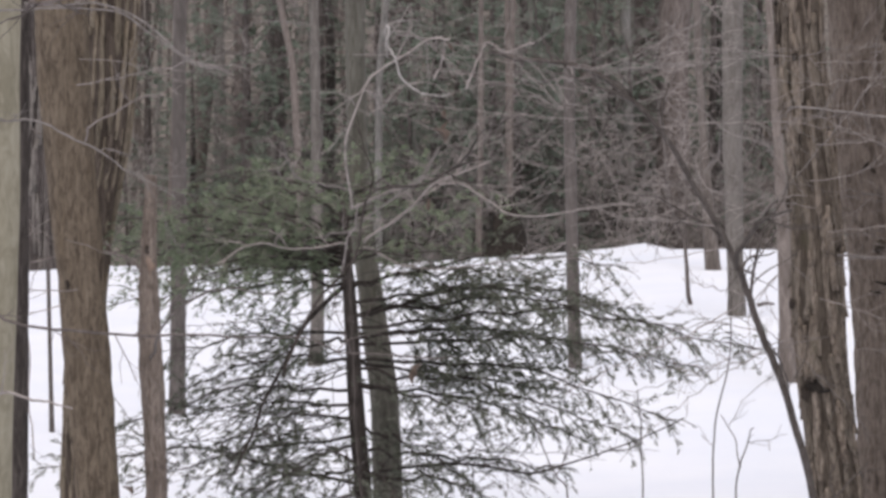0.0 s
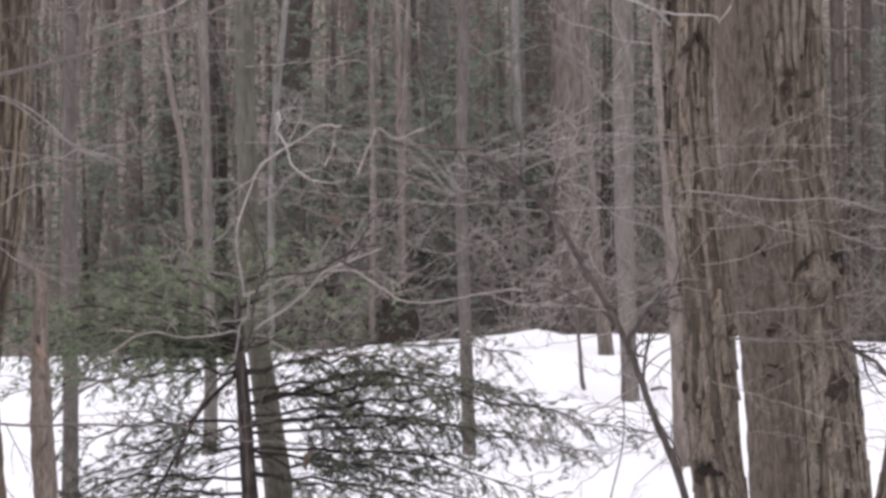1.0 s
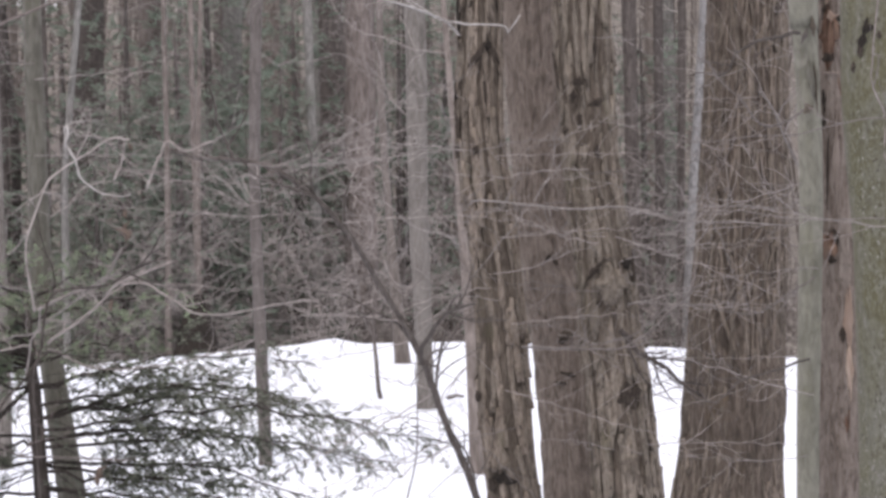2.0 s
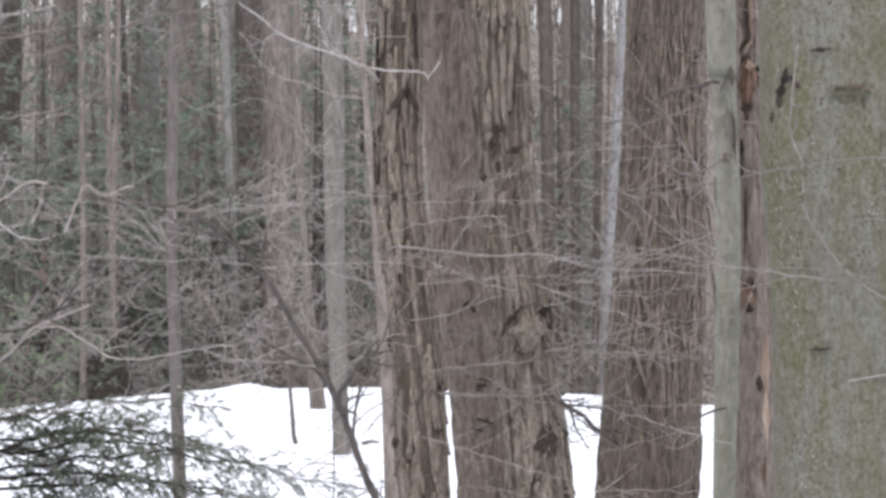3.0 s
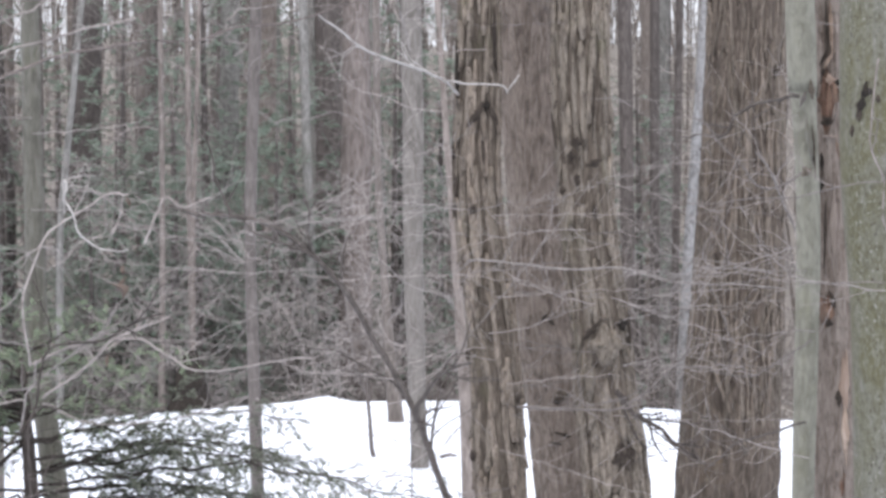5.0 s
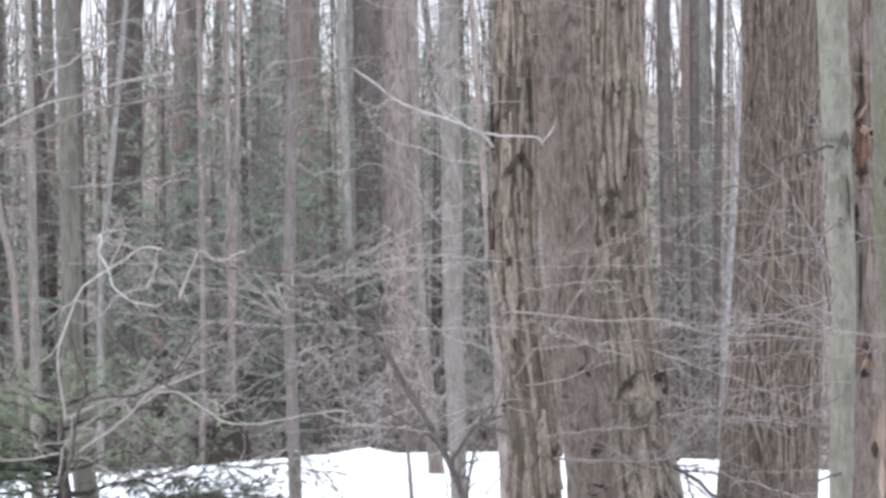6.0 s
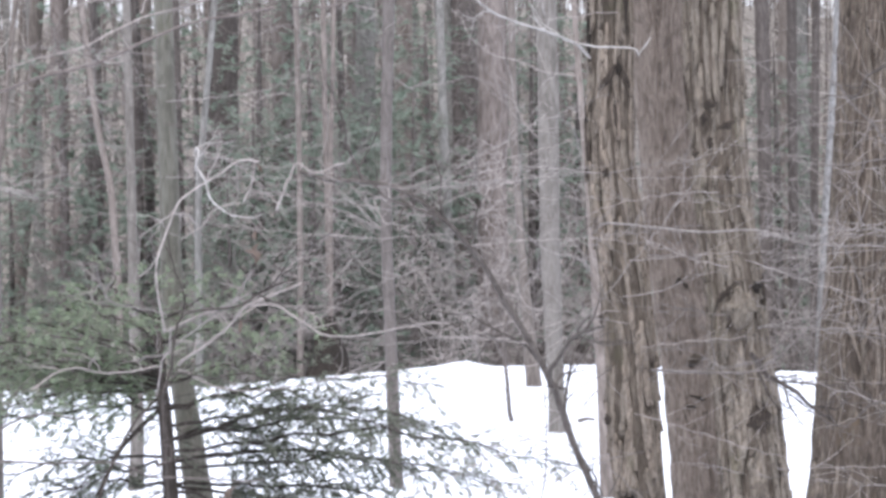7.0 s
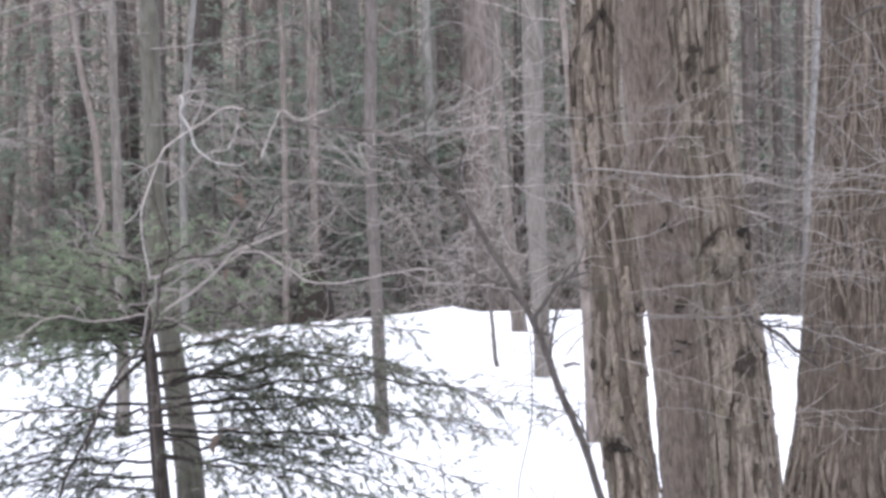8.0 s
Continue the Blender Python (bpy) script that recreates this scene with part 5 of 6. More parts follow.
limb(crook, [(-0.208, 12.400, 1.883), (-0.205, 12.400, 1.831), (-0.182, 12.400, 1.762), (-0.137, 12.400, 1.684), (-0.076, 12.400, 1.639), (0.028, 12.400, 1.629)], 0.0063, 0.0025, TWIG_PALE, "bleached forked twig", 6, 24, 0, 43)


def sapling(x, y, high, thick, seed, mat, splits=5, lean=0.15, kink=0.12, keep=0.6, least=0.0009):
    rng = random.Random(seed)
    z = footing(x, y)
    ob = thing("bare_sapling", (x, y, z), "thin bare sapling with fine forking twigs", "sapling", "bare saplings")
    s, fine = Shape(), Shape()
    grow(s, (x, y, z), (rng.gauss(0, lean), rng.gauss(0, lean), 1), high, thick, 3, rng, -0.02, kink, 6, 1.2, splits, fine, keep, least, 9)
    part("twig_spray", fine, mat, part("stem", s, mat, ob), kind="stuff")


# understory beyond the crest, its feet hidden by the snow bank
rng = random.Random(29)
for k in range(96):
    y = rng.uniform(39.5, 56)
    x = (-0.135 + 0.40 * (k + rng.random()) / 96) * y
    sapling(x, y, rng.uniform(2.6, 6.0), rng.uniform(0.008, 0.018), 500 + k, rng.choice([TWIG_MID, TWIG, TWIG, TWIG_DIM]), 4, 0.12, 0.22, 0.66, 0.0042)
for k in range(52):
    y = rng.uniform(38.2, 41)
    x = -0.806 + (3.632 - -0.806) * (k + rng.random()) / 52
    sapling(x, y, rng.uniform(1.2, 3.0), rng.uniform(0.007, 0.012), 800 + k, rng.choice([TWIG_MID, TWIG, TWIG]), 4, 0.10, 0.20, 0.66, 0.0036)
# few thin stems in the open snow
forked = thing("bare_sapling", (0.522, 14.0, footing(0.522, 14.0)), "thin forked sapling poking out of the snow", "sapling", "bare saplings")
limb(forked, [(0.522, 14.0, footing(0.522, 14.0)), (0.522, 14.000, -0.056), (0.474, 14.000, 0.044), (0.427, 14.000, 0.138), (0.380, 14.000, 0.257)], 0.0042, 0.0024, TWIG_DARK, "", 5, 24, 1, 571, "stem", 0.2, 0.004)
limb(forked, [(0.474, 14.000, 0.044), (0.510, 14.000, 0.119), (0.538, 14.000, 0.191)], 0.0030, 0.0018, TWIG_DARK, "", 5, 14, 1, 572, "limb", 0.15, 0.003)
wand = thing("bare_sapling", (0.845, 14.0, footing(0.845, 14.0)), "thin straight sapling poking out of the snow", "sapling", "bare saplings")
limb(wand, [(0.845, 14.0, footing(0.845, 14.0)), (0.845, 14.000, -0.056), (0.828, 14.000, 0.233), (0.811, 14.000, 0.399)], 0.0042, 0.0024, TWIG_DARK, "", 5, 24, 1, 573, "stem", 0.2, 0.004)
swaying = thing("bare_sapling", (1.138, 14.0, footing(1.138, 14.0)), "tall thin swaying sapling in the snow", "sapling", "bare saplings")
limb(swaying, [(1.138, 14.0, footing(1.138, 14.0)), (1.138, 14.000, -0.056), (1.133, 14.000, 0.138), (1.146, 14.000, 0.316), (1.188, 14.000, 0.517), (1.192, 14.000, 0.753), (1.196, 14.000, 0.894)], 0.0042, 0.0024, TWIG_DARK, "", 5, 24, 1, 575, "stem", 0.2, 0.004)
horned = thing("bare_sapling", (1.232, 14.0, footing(1.232, 14.0)), "small forked sapling poking out of the snow", "sapling", "bare saplings")
limb(horned, [(1.232, 14.0, footing(1.232, 14.0)), (1.232, 14.000, -0.056), (1.248, 14.000, 0.103), (1.269, 14.000, 0.174), (1.297, 14.000, 0.240)], 0.0042, 0.0024, TWIG_DARK, "", 5, 24, 1, 577, "stem", 0.2, 0.004)
limb(horned, [(1.244, 14.000, 0.072), (1.213, 14.000, 0.186), (1.160, 14.000, 0.292)], 0.0030, 0.0018, TWIG_DARK, "", 5, 14, 1, 578, "limb", 0.15, 0.003)
stub = thing("bent_sapling", (2.213, 30.0, footing(2.213, 30.0)), "short dark bent stem poking out of the snow", "sapling")
limb(stub, [(2.213, 30.0, footing(2.213, 30.0)), (2.195, 30.000, -0.063), (2.162, 30.000, 0.140), (2.156, 30.000, 0.443), (2.180, 30.000, 0.745)], 0.0227, 0.0126, TWIG_DARK, "", 7, 20, 1, 14, "stem")
s = Shape()
s.tube(curve([(2.712, 29.000, -0.159), (2.790, 29.000, -0.140), (2.859, 29.000, -0.150)], 10), np.linspace(0.018, 0.010, 10), 8)
single("fallen_stick", s, TWIG_DARK, (2.790, 29.000, -0.154), "short dark stick lying on the snow", "stick")
sapling(-2.317, 19.0, 1.6, 0.005, 576, TWIG, 3, 0.1, 0.1)

# thin zigzag limbs that reach out from the near trees across the view
def fine_limb(ob, p, way, length, thick, mat, seed, lift=0.06):
    """A level, zigzag twig with alternate side shoots that turn up at their tips."""
    rng = random.Random(seed)
    way = np.array(way, float) / np.linalg.norm(way)
    side = np.cross(way, (0, 0, 1.0))
    side /= np.linalg.norm(side) + 1e-9
    n = max(6, int(length / 0.055))
    bow, phase = rng.gauss(0, 0.10) * length, rng.uniform(0, 6)
    pts = []
    for k in range(n):
        f = k / (n - 1)
        pts.append(np.array(p) + way * length * f + np.array([0, 0, bow * f * f + 0.018 * length * math.sin(5 * f + phase)]) + (side * 0.5 + np.array([0, 0, 0.8])) * (0.006 * (-1) ** k + rng.gauss(0, 0.004)) * min(1, 3 * f))
    pts = np.array(pts)
    main, fine = Shape(), Shape()
    main.tube(pts, np.linspace(thick, max(0.0009, thick * 0.4), n), 5, False)
    for k in range(2, n - 1):
        if rng.random() < 0.38:
            continue
        f = k / (n - 1)
        run = (0.34 * (1 - f) + 0.07) * min(length, 1.1) * rng.uniform(0.35, 1.15)
        d = way * rng.uniform(0.4, 0.9) + side * rng.choice([-1, 1]) * rng.uniform(0.2, 0.7) + np.array([0, 0, rng.choice([-1, 1]) * rng.uniform(0.1, 0.75)])
        d /= np.linalg.norm(d)
        q = curve([pts[k], pts[k] + d * run * 0.5 + np.array([0, 0, rng.gauss(0, 0.012)]), pts[k] + d * run + np.array([0, 0, lift * rng.uniform(-0.4, 1.4) * run / 0.2])], 7)
        r = max(0.0011, thick * 0.55 * (1 - 0.5 * f))
        fine.tube(q, np.linspace(r, 0.0009, 7), 4, False)
        for _ in range(rng.choice([0, 1, 1, 2])):
            g = q[rng.randint(2, 5)]
            e = d + np.array([rng.gauss(0, 0.6), rng.gauss(0, 0.6), rng.gauss(0.15, 0.6)])
            e /= np.linalg.norm(e)
            stretch = rng.uniform(0.03, 0.12)
            fine.tube(np.array([g, g + e * stretch * 0.55, g + e * stretch + np.array([0, 0, 0.012])]), [0.0012, 0.0010, 0.0008], 3, False)
    part("twig_spray", fine, mat, part("limb", main, mat, ob), kind="stuff")


for ob, count, seed in ((hickory, 20, 1), (hickory_wide, 20, 12), (middle, 8, 7), (big, 9, 3), (pale, 9, 4), (beech, 5, 8), (tall, 20, 5), (maple, 8, 6)):
    rng = random.Random(700 + seed)
    verts = np.array([v.co for v in trunk_of(ob).data.vertices]) + np.array(ob.location)
    for k in range(count):
        z = rng.uniform(0.45, 1.95) if rng.random() < 0.72 else rng.uniform(1.9, 3.1)
        near = verts[np.argsort(np.abs(verts[:, 2] - z))[:120]]
        near = near[near[:, 1] <= np.median(near[:, 1])]
        p = near[rng.randrange(len(near))]
        turn = (-1 if rng.random() < 0.8 else 1) if ob in (pale, beech) else rng.choice([-1, 1])
        fine_limb(ob, p, (turn * rng.uniform(0.6, 1.0), -rng.uniform(0.1, 0.6), rng.gauss(0.02, 0.10)), rng.uniform(0.45, 1.35), rng.uniform(0.0017, 0.0030), rng.choice([TWIG, TWIG, TWIG_MID, TWIG_ASH]), 1000 * seed + k)
# bare dead limbs low on the young hemlock
rng = random.Random(61)
for k in range(30):
    f = rng.random()
    p = np.array([-0.380 - 0.078 * f, 16.0, -0.292 + 1.03 * f])
    side = rng.choice([-1, -1, 1])
    fine_limb(hemlock, p, (side * rng.uniform(0.6, 1.0), rng.gauss(-0.2, 0.35), rng.gauss(-0.12, 0.34)), rng.uniform(0.7, 1.6), rng.uniform(0.0022, 0.0038), rng.choice([BARK_DARK, TWIG_DARK]), 6100 + k, 0.0)
# side limbs of the bowed sapling
rng = random.Random(77)
ARCH = curve([(1.442, 13.000, 0.063), (1.349, 13.000, 0.419), (1.229, 13.000, 0.677), (1.136, 13.000, 0.953), (1.042, 13.000, 1.140), (0.913, 13.000, 1.372), (0.763, 13.000, 1.571), (0.569, 13.000, 1.711), (0.352, 13.000, 1.770)], 60)
for k in range(26):
    p = ARCH[rng.randint(14, 58)]
    fine_limb(arch, p, (rng.choice([-1, 1, 1]) * rng.uniform(0.5, 1.0), rng.gauss(0, 0.5), rng.gauss(0.05, 0.28)), rng.uniform(0.35, 1.1), rng.uniform(0.0018, 0.0030), rng.choice([TWIG, TWIG, TWIG_MID]), 7700 + k)

# stump shape added for a dark hollow; its shade is the near-black colour
tree("tree_stump", "near-black stump shape in place of a dark hollow at the edge of the snow", [(0.696, 37.600, -0.100), (0.714, 37.600, 0.140), (0.682, 37.600, 0.540)], [0.2106, 0.1978, 0.1149], HOLLOW, 0, "", 20, 0.03, 8, 131, 24, 0.2, lump=0.15, category="stump")


# ---------------------------------------------------------------- knots, cracks and torn wood on the near trunks
def front(ob, x, z):
    """The place on a trunk's side towards the road at that x and height, and the way out from it."""
    verts = np.array([v.co for v in trunk_of(ob).data.vertices]) + np.array(ob.location)
    near = verts[np.argsort(np.abs(verts[:, 2] - z))[:200]]
    mid = (near.max(0) + near.min(0)) / 2
    radius = (near[:, 0].max() - near[:, 0].min()) / 2
    off = max(-0.94, min(0.94, (x - mid[0]) / radius))
    out = np.array([off, -math.sqrt(1 - off * off), 0])
    return np.array([mid[0], mid[1], z]) + out * radius, out


def scar(ob, at, wide, high, deep, mat, name, label="", turn=0.0, seed=1, sink=0.35, proud=0.0):
    """A lens-shaped knot, crack or burl laid on the bark, a recess's shade put into its colour: wide and high are half
    sizes.
    """
    p, out = front(ob, at[0], at[2])
    p = p + out * proud
    lat, rng = np.array([-out[1], out[0], 0]), random.Random(seed)
    c, s_ = math.cos(radians(turn)), math.sin(radians(turn))
    rings, around = 6, 26
    verts, wob = [], [rng.uniform(0.45, 1.35) for _ in range(around)]
    wob = [(2 * wob[i] + wob[i - 1]) / 3 for i in range(around)]
    for i in range(1, rings + 1):
        f = i / rings
        for j in range(around):
            a = 2 * math.pi * j / around
            u, v = math.cos(a) * wide * f * wob[j], math.sin(a) * high * f * wob[j]
            u *= 1 - 0.7 * min(1, abs(v) / high)
            u, v = u * c - v * s_, u * s_ + v * c
            verts.append(p + lat * u + np.array([0, 0, v]) + out * (deep * (math.sqrt(max(0, 1 - f * f)) - sink) + rng.gauss(0, deep * 0.08)))
    verts.append(p + out * deep * (1 - sink))
    faces = [((i * around) + j, i * around + (j + 1) % around, (i + 1) * around + (j + 1) % around, (i + 1) * around + j) for i in range(rings - 1) for j in range(around)]
    faces += [(j, len(verts) - 1, (j + 1) % around) for j in range(around)]
    s = Shape()
    s.add(verts, faces)
    return part(name, s, mat, ob, label)


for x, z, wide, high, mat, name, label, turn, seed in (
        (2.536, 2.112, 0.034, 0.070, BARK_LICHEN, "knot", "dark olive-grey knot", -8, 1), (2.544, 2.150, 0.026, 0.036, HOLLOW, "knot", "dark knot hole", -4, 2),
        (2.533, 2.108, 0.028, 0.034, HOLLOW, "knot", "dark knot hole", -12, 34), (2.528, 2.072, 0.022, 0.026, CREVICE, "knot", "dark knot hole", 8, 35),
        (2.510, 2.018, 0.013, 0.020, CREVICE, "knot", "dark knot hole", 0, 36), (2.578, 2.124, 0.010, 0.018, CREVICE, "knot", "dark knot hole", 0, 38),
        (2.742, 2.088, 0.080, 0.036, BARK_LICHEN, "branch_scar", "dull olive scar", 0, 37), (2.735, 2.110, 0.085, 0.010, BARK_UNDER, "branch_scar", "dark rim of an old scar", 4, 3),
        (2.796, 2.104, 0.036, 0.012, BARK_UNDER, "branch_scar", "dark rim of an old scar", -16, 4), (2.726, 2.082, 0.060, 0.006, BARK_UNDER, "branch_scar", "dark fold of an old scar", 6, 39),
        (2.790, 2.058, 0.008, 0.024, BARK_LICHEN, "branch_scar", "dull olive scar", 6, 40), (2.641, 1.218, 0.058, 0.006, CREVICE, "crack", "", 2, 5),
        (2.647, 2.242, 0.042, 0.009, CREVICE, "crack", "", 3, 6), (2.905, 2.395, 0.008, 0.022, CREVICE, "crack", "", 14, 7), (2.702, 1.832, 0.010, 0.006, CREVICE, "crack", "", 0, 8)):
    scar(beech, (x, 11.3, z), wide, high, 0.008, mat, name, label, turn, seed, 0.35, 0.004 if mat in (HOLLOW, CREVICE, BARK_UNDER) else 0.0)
# cracks and hollows have no depth: dark colour gives their inner shade
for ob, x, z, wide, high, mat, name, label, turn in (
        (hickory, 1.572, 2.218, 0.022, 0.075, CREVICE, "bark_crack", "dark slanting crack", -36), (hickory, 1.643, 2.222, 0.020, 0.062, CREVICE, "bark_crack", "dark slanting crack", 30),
        (hickory, 1.612, 2.272, 0.026, 0.034, HOLLOW, "bark_crack", "dark patch for the shade under a plate", 0), (hickory, 1.650, 2.560, 0.018, 0.150, CREVICE, "bark_crack", "dark crack", 1),
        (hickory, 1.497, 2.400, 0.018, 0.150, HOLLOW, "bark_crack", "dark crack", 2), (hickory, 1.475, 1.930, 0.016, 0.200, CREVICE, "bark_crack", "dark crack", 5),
        (hickory, 1.484, 1.800, 0.036, 0.045, CREVICE, "bark_crack", "dark patch for the shade under a plate", 20), (hickory, 1.494, 2.037, 0.022, 0.016, HOLLOW, "knot", "small dark knot", 0),
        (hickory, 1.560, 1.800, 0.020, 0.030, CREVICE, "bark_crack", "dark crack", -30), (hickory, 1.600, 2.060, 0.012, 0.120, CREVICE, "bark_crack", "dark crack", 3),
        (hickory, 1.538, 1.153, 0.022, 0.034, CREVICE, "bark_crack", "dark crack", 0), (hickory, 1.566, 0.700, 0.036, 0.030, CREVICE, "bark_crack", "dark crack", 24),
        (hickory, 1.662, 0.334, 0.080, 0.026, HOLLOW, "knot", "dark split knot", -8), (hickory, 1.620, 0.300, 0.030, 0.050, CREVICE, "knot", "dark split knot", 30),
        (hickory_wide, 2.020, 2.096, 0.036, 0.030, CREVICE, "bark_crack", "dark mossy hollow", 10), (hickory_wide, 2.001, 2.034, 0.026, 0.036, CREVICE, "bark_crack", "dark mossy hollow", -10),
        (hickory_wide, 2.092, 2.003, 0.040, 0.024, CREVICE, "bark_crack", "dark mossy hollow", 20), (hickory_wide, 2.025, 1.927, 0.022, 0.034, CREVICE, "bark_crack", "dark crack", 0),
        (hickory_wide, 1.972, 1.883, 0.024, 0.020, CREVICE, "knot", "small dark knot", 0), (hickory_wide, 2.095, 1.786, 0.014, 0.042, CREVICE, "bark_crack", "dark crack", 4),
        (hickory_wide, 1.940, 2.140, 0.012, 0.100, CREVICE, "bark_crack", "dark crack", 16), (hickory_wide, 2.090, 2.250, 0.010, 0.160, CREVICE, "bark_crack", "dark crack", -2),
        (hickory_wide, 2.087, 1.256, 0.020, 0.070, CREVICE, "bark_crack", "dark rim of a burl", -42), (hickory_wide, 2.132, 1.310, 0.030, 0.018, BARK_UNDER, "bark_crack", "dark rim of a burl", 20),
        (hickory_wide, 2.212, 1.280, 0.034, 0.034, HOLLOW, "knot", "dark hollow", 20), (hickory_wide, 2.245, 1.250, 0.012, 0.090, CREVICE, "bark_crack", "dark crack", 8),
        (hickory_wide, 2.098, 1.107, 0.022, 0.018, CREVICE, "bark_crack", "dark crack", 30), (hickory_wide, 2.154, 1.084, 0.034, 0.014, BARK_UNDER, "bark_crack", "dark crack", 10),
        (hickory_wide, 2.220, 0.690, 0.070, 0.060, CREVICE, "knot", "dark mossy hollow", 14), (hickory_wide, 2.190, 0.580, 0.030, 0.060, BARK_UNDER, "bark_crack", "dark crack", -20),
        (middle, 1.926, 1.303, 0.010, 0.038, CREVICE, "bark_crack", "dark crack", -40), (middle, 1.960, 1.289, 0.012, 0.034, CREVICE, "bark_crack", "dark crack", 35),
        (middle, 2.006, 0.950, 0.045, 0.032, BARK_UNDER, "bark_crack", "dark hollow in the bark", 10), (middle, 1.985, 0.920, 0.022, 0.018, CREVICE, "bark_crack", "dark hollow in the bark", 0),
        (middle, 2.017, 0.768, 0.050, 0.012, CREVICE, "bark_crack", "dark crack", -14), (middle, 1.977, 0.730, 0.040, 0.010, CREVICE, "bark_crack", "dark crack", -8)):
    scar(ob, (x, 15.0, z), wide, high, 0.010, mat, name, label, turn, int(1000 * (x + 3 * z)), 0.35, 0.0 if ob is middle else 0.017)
scar(hickory_wide, (2.150, 14.800, 1.185), 0.105, 0.105, 0.050, BARK_TAN, "burl", "rounded bark swelling", 0, 15, 0.30, 0.006)
scar(hickory, (1.652, 14.800, 0.390), 0.0554, 0.0227, 0.03, BARK_SHAG, "knot", "swollen lip of a knot", 6, 14, 0.35, 0.010)
for x, z, wide, high, mat, label, turn in (
        (2.606, 2.215, 0.016, 0.040, BARK_UNDER, "dark brown branch scar", 8), (2.570, 2.180, 0.012, 0.034, BARK_DIM, "grey branch scar", -24),
        (2.594, 2.030, 0.020, 0.090, BARK_MOSSY, "grey-brown folded bark", 10), (2.580, 1.905, 0.030, 0.020, BARK_UNDER, "dark fold under a branch scar", 28),
        (2.612, 1.985, 0.008, 0.110, BARK_UNDER, "dark fold in the bark", 4)):
    scar(pale, (x, 12.5, z), wide, high, 0.008, mat, "branch_scar", label, turn, int(z * 999))
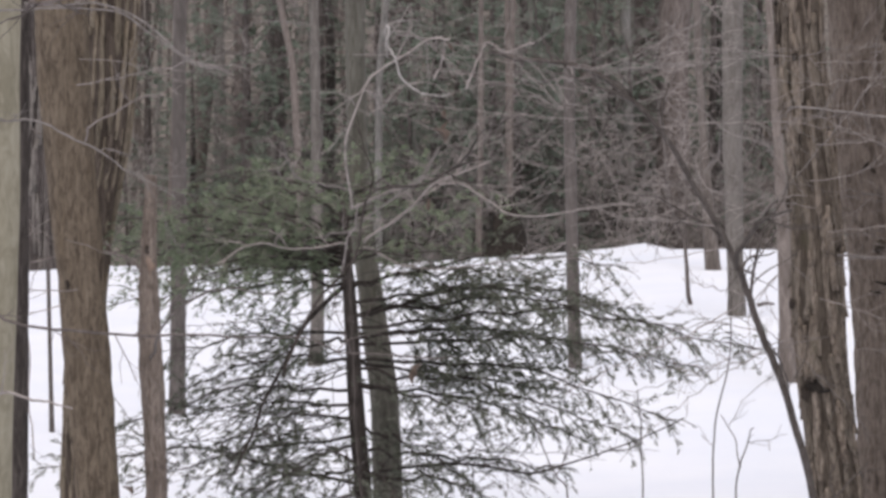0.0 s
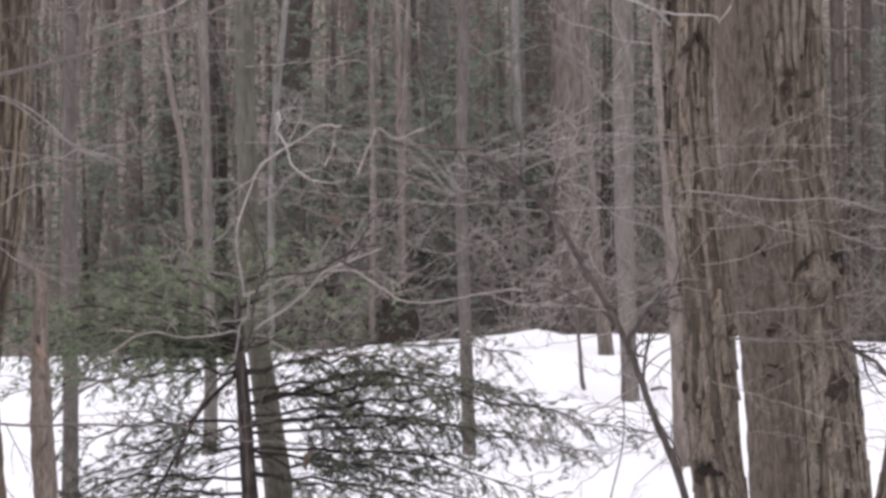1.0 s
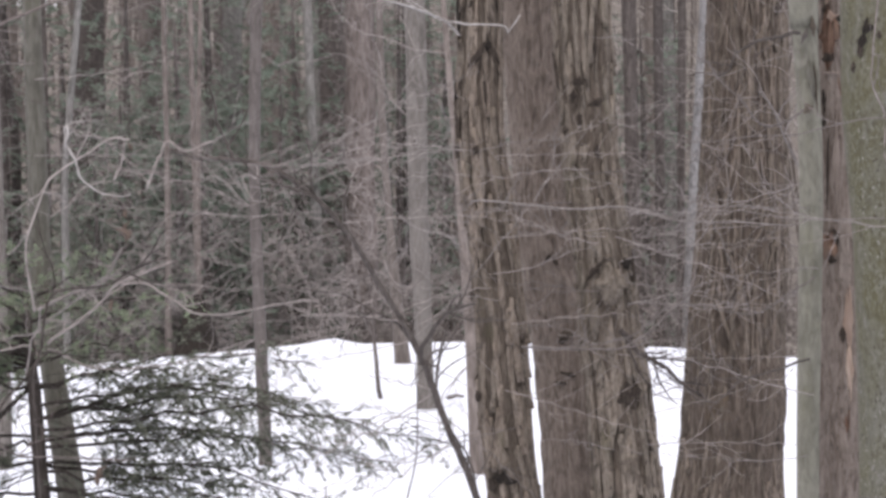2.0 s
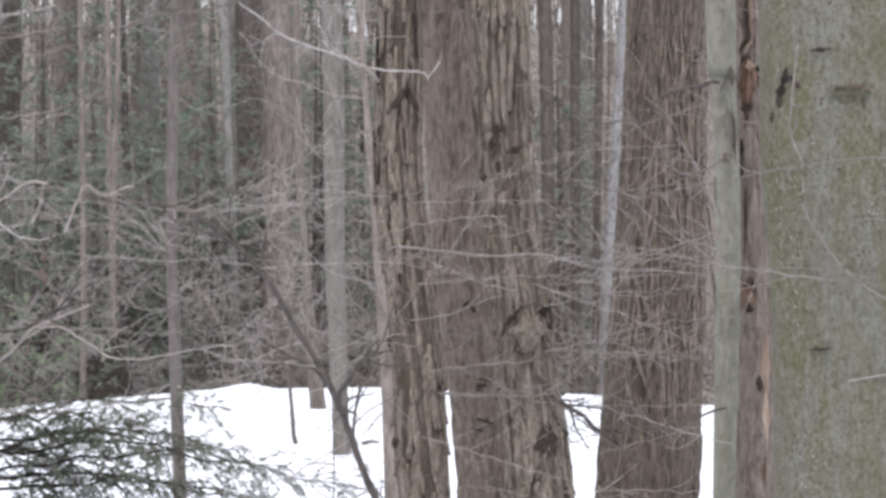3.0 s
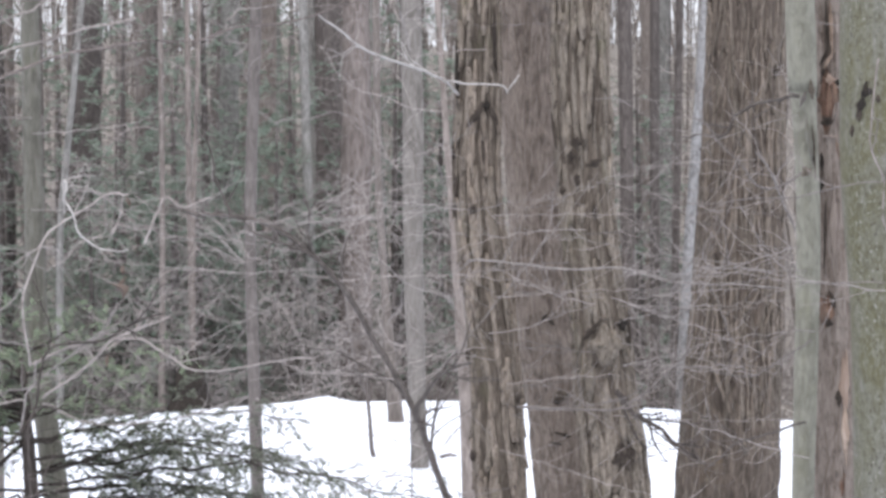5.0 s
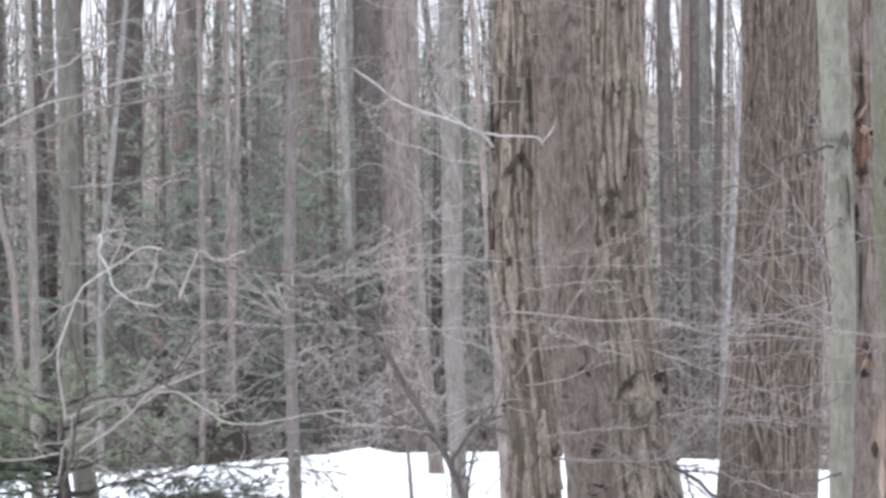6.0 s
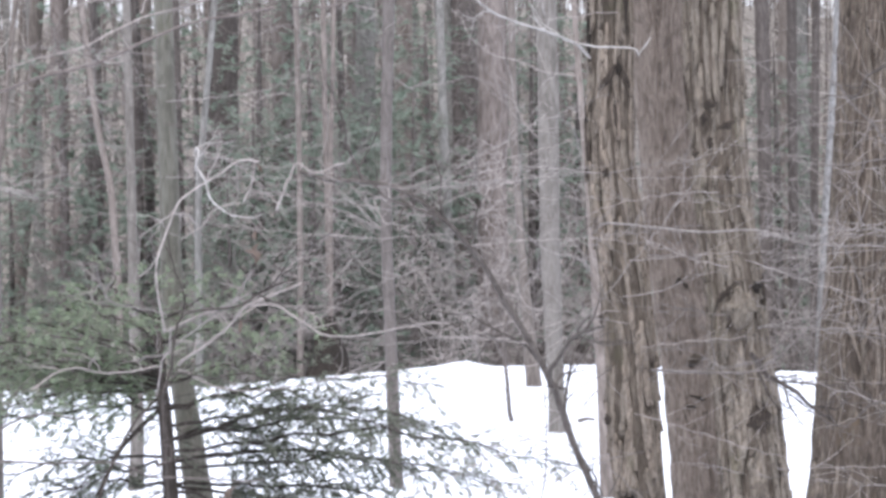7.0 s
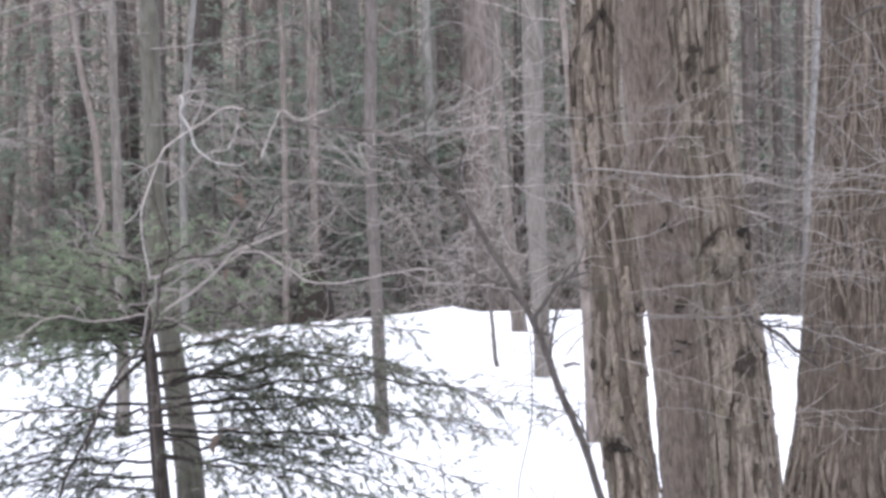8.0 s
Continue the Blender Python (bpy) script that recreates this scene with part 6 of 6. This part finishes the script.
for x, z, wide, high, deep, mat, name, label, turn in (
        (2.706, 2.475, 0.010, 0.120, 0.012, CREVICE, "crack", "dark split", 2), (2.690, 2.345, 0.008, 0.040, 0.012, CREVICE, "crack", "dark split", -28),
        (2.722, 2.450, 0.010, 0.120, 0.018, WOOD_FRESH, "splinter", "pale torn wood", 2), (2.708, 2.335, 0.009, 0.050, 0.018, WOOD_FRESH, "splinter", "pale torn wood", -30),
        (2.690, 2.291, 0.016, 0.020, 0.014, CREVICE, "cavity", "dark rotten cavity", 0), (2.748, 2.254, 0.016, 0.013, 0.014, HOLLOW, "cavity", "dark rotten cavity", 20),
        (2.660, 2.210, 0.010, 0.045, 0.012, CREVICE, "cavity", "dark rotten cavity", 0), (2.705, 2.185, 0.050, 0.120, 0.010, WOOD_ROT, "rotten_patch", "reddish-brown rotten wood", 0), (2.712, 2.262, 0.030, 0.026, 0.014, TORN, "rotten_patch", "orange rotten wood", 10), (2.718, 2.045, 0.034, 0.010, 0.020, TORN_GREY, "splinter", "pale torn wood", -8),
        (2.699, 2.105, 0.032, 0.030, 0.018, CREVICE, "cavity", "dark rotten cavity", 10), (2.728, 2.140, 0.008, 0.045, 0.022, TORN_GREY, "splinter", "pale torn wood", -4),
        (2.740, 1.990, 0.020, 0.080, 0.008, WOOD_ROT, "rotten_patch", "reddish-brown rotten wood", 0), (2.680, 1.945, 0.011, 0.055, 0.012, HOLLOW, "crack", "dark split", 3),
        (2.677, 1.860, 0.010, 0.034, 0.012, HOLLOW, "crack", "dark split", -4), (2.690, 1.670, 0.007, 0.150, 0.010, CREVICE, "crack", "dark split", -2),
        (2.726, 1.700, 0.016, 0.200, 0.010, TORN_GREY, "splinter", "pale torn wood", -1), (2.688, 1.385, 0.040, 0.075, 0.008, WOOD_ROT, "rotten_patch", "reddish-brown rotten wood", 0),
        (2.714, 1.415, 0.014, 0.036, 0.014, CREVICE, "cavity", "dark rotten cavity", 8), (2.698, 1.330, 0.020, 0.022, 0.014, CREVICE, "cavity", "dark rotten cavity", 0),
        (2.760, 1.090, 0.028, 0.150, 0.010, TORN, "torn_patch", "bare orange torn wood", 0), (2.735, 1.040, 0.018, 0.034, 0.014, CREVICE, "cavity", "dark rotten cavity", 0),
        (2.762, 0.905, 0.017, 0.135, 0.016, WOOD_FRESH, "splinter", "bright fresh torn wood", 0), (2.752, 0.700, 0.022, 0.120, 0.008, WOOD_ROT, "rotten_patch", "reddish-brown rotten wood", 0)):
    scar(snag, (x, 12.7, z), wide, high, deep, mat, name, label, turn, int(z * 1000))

scar(dead, (-1.304, 14.900, 0.871), 0.0227, 0.0453, 0.012, TORN, "torn_patch", "bare orange torn wood", 6, 30)
scar(dead, (-1.317, 14.900, 0.941), 0.0151, 0.0302, 0.012, CREVICE, "knot", "dark knot hole", 0, 31)
scar(maple, (-1.643, 14.600, 0.802), 0.0202, 0.0277, 0.012, CREVICE, "knot", "dark knot hole", 10, 32)
scar(maple, (-1.501, 14.600, 0.856), 0.0101, 0.0655, 0.010, CREVICE, "crack", "dark bark crack", -6, 33)


def dry_leaf(ob, at, size, seed):
    """A curled brown leaf that still hangs on its twig."""
    rng = random.Random(seed)
    s, verts, n = Shape(), [], 7
    down, side = np.array([rng.gauss(0, 0.3), rng.gauss(0, 0.3), -1.0]), np.array([rng.uniform(0.5, 1), rng.gauss(0, 0.5), 0.2])
    curl = np.cross(down, side)
    for i in range(n):
        f = i / (n - 1)
        w = size * 0.45 * math.sin(math.pi * (0.06 + 0.9 * f))
        c = np.array(at) + down * size * f + curl * size * 0.35 * math.sin(2.4 * f)
        for u in (-1, 0, 1):
            verts.append(c + side * w * u * 0.6 + curl * w * 0.7 * abs(u))
    faces = [(i * 3 + j, i * 3 + j + 1, i * 3 + j + 4, i * 3 + j + 3) for i in range(n - 1) for j in (0, 1)]
    s.add(verts, faces)
    back = [v + 0.0012 * np.array([0.3, -1, 0.2]) for v in verts]
    s.add(back, [f[::-1] for f in faces])
    part("dry_leaf", s, LEAF_DRY, ob, "curled dry brown leaf")


for k, at in enumerate(((0.008, 12.400, 1.571), (0.024, 12.400, 1.530), (-0.038, 12.300, 1.500), (0.017, 12.400, 1.819), (-0.075, 12.300, 0.638), (-0.101, 12.300, 0.624), (-1.180, 12.300, 0.187), (-0.050, 12.400, 1.242))):
    dry_leaf(crook, at, 0.035 + 0.012 * (k % 3), 900 + k)
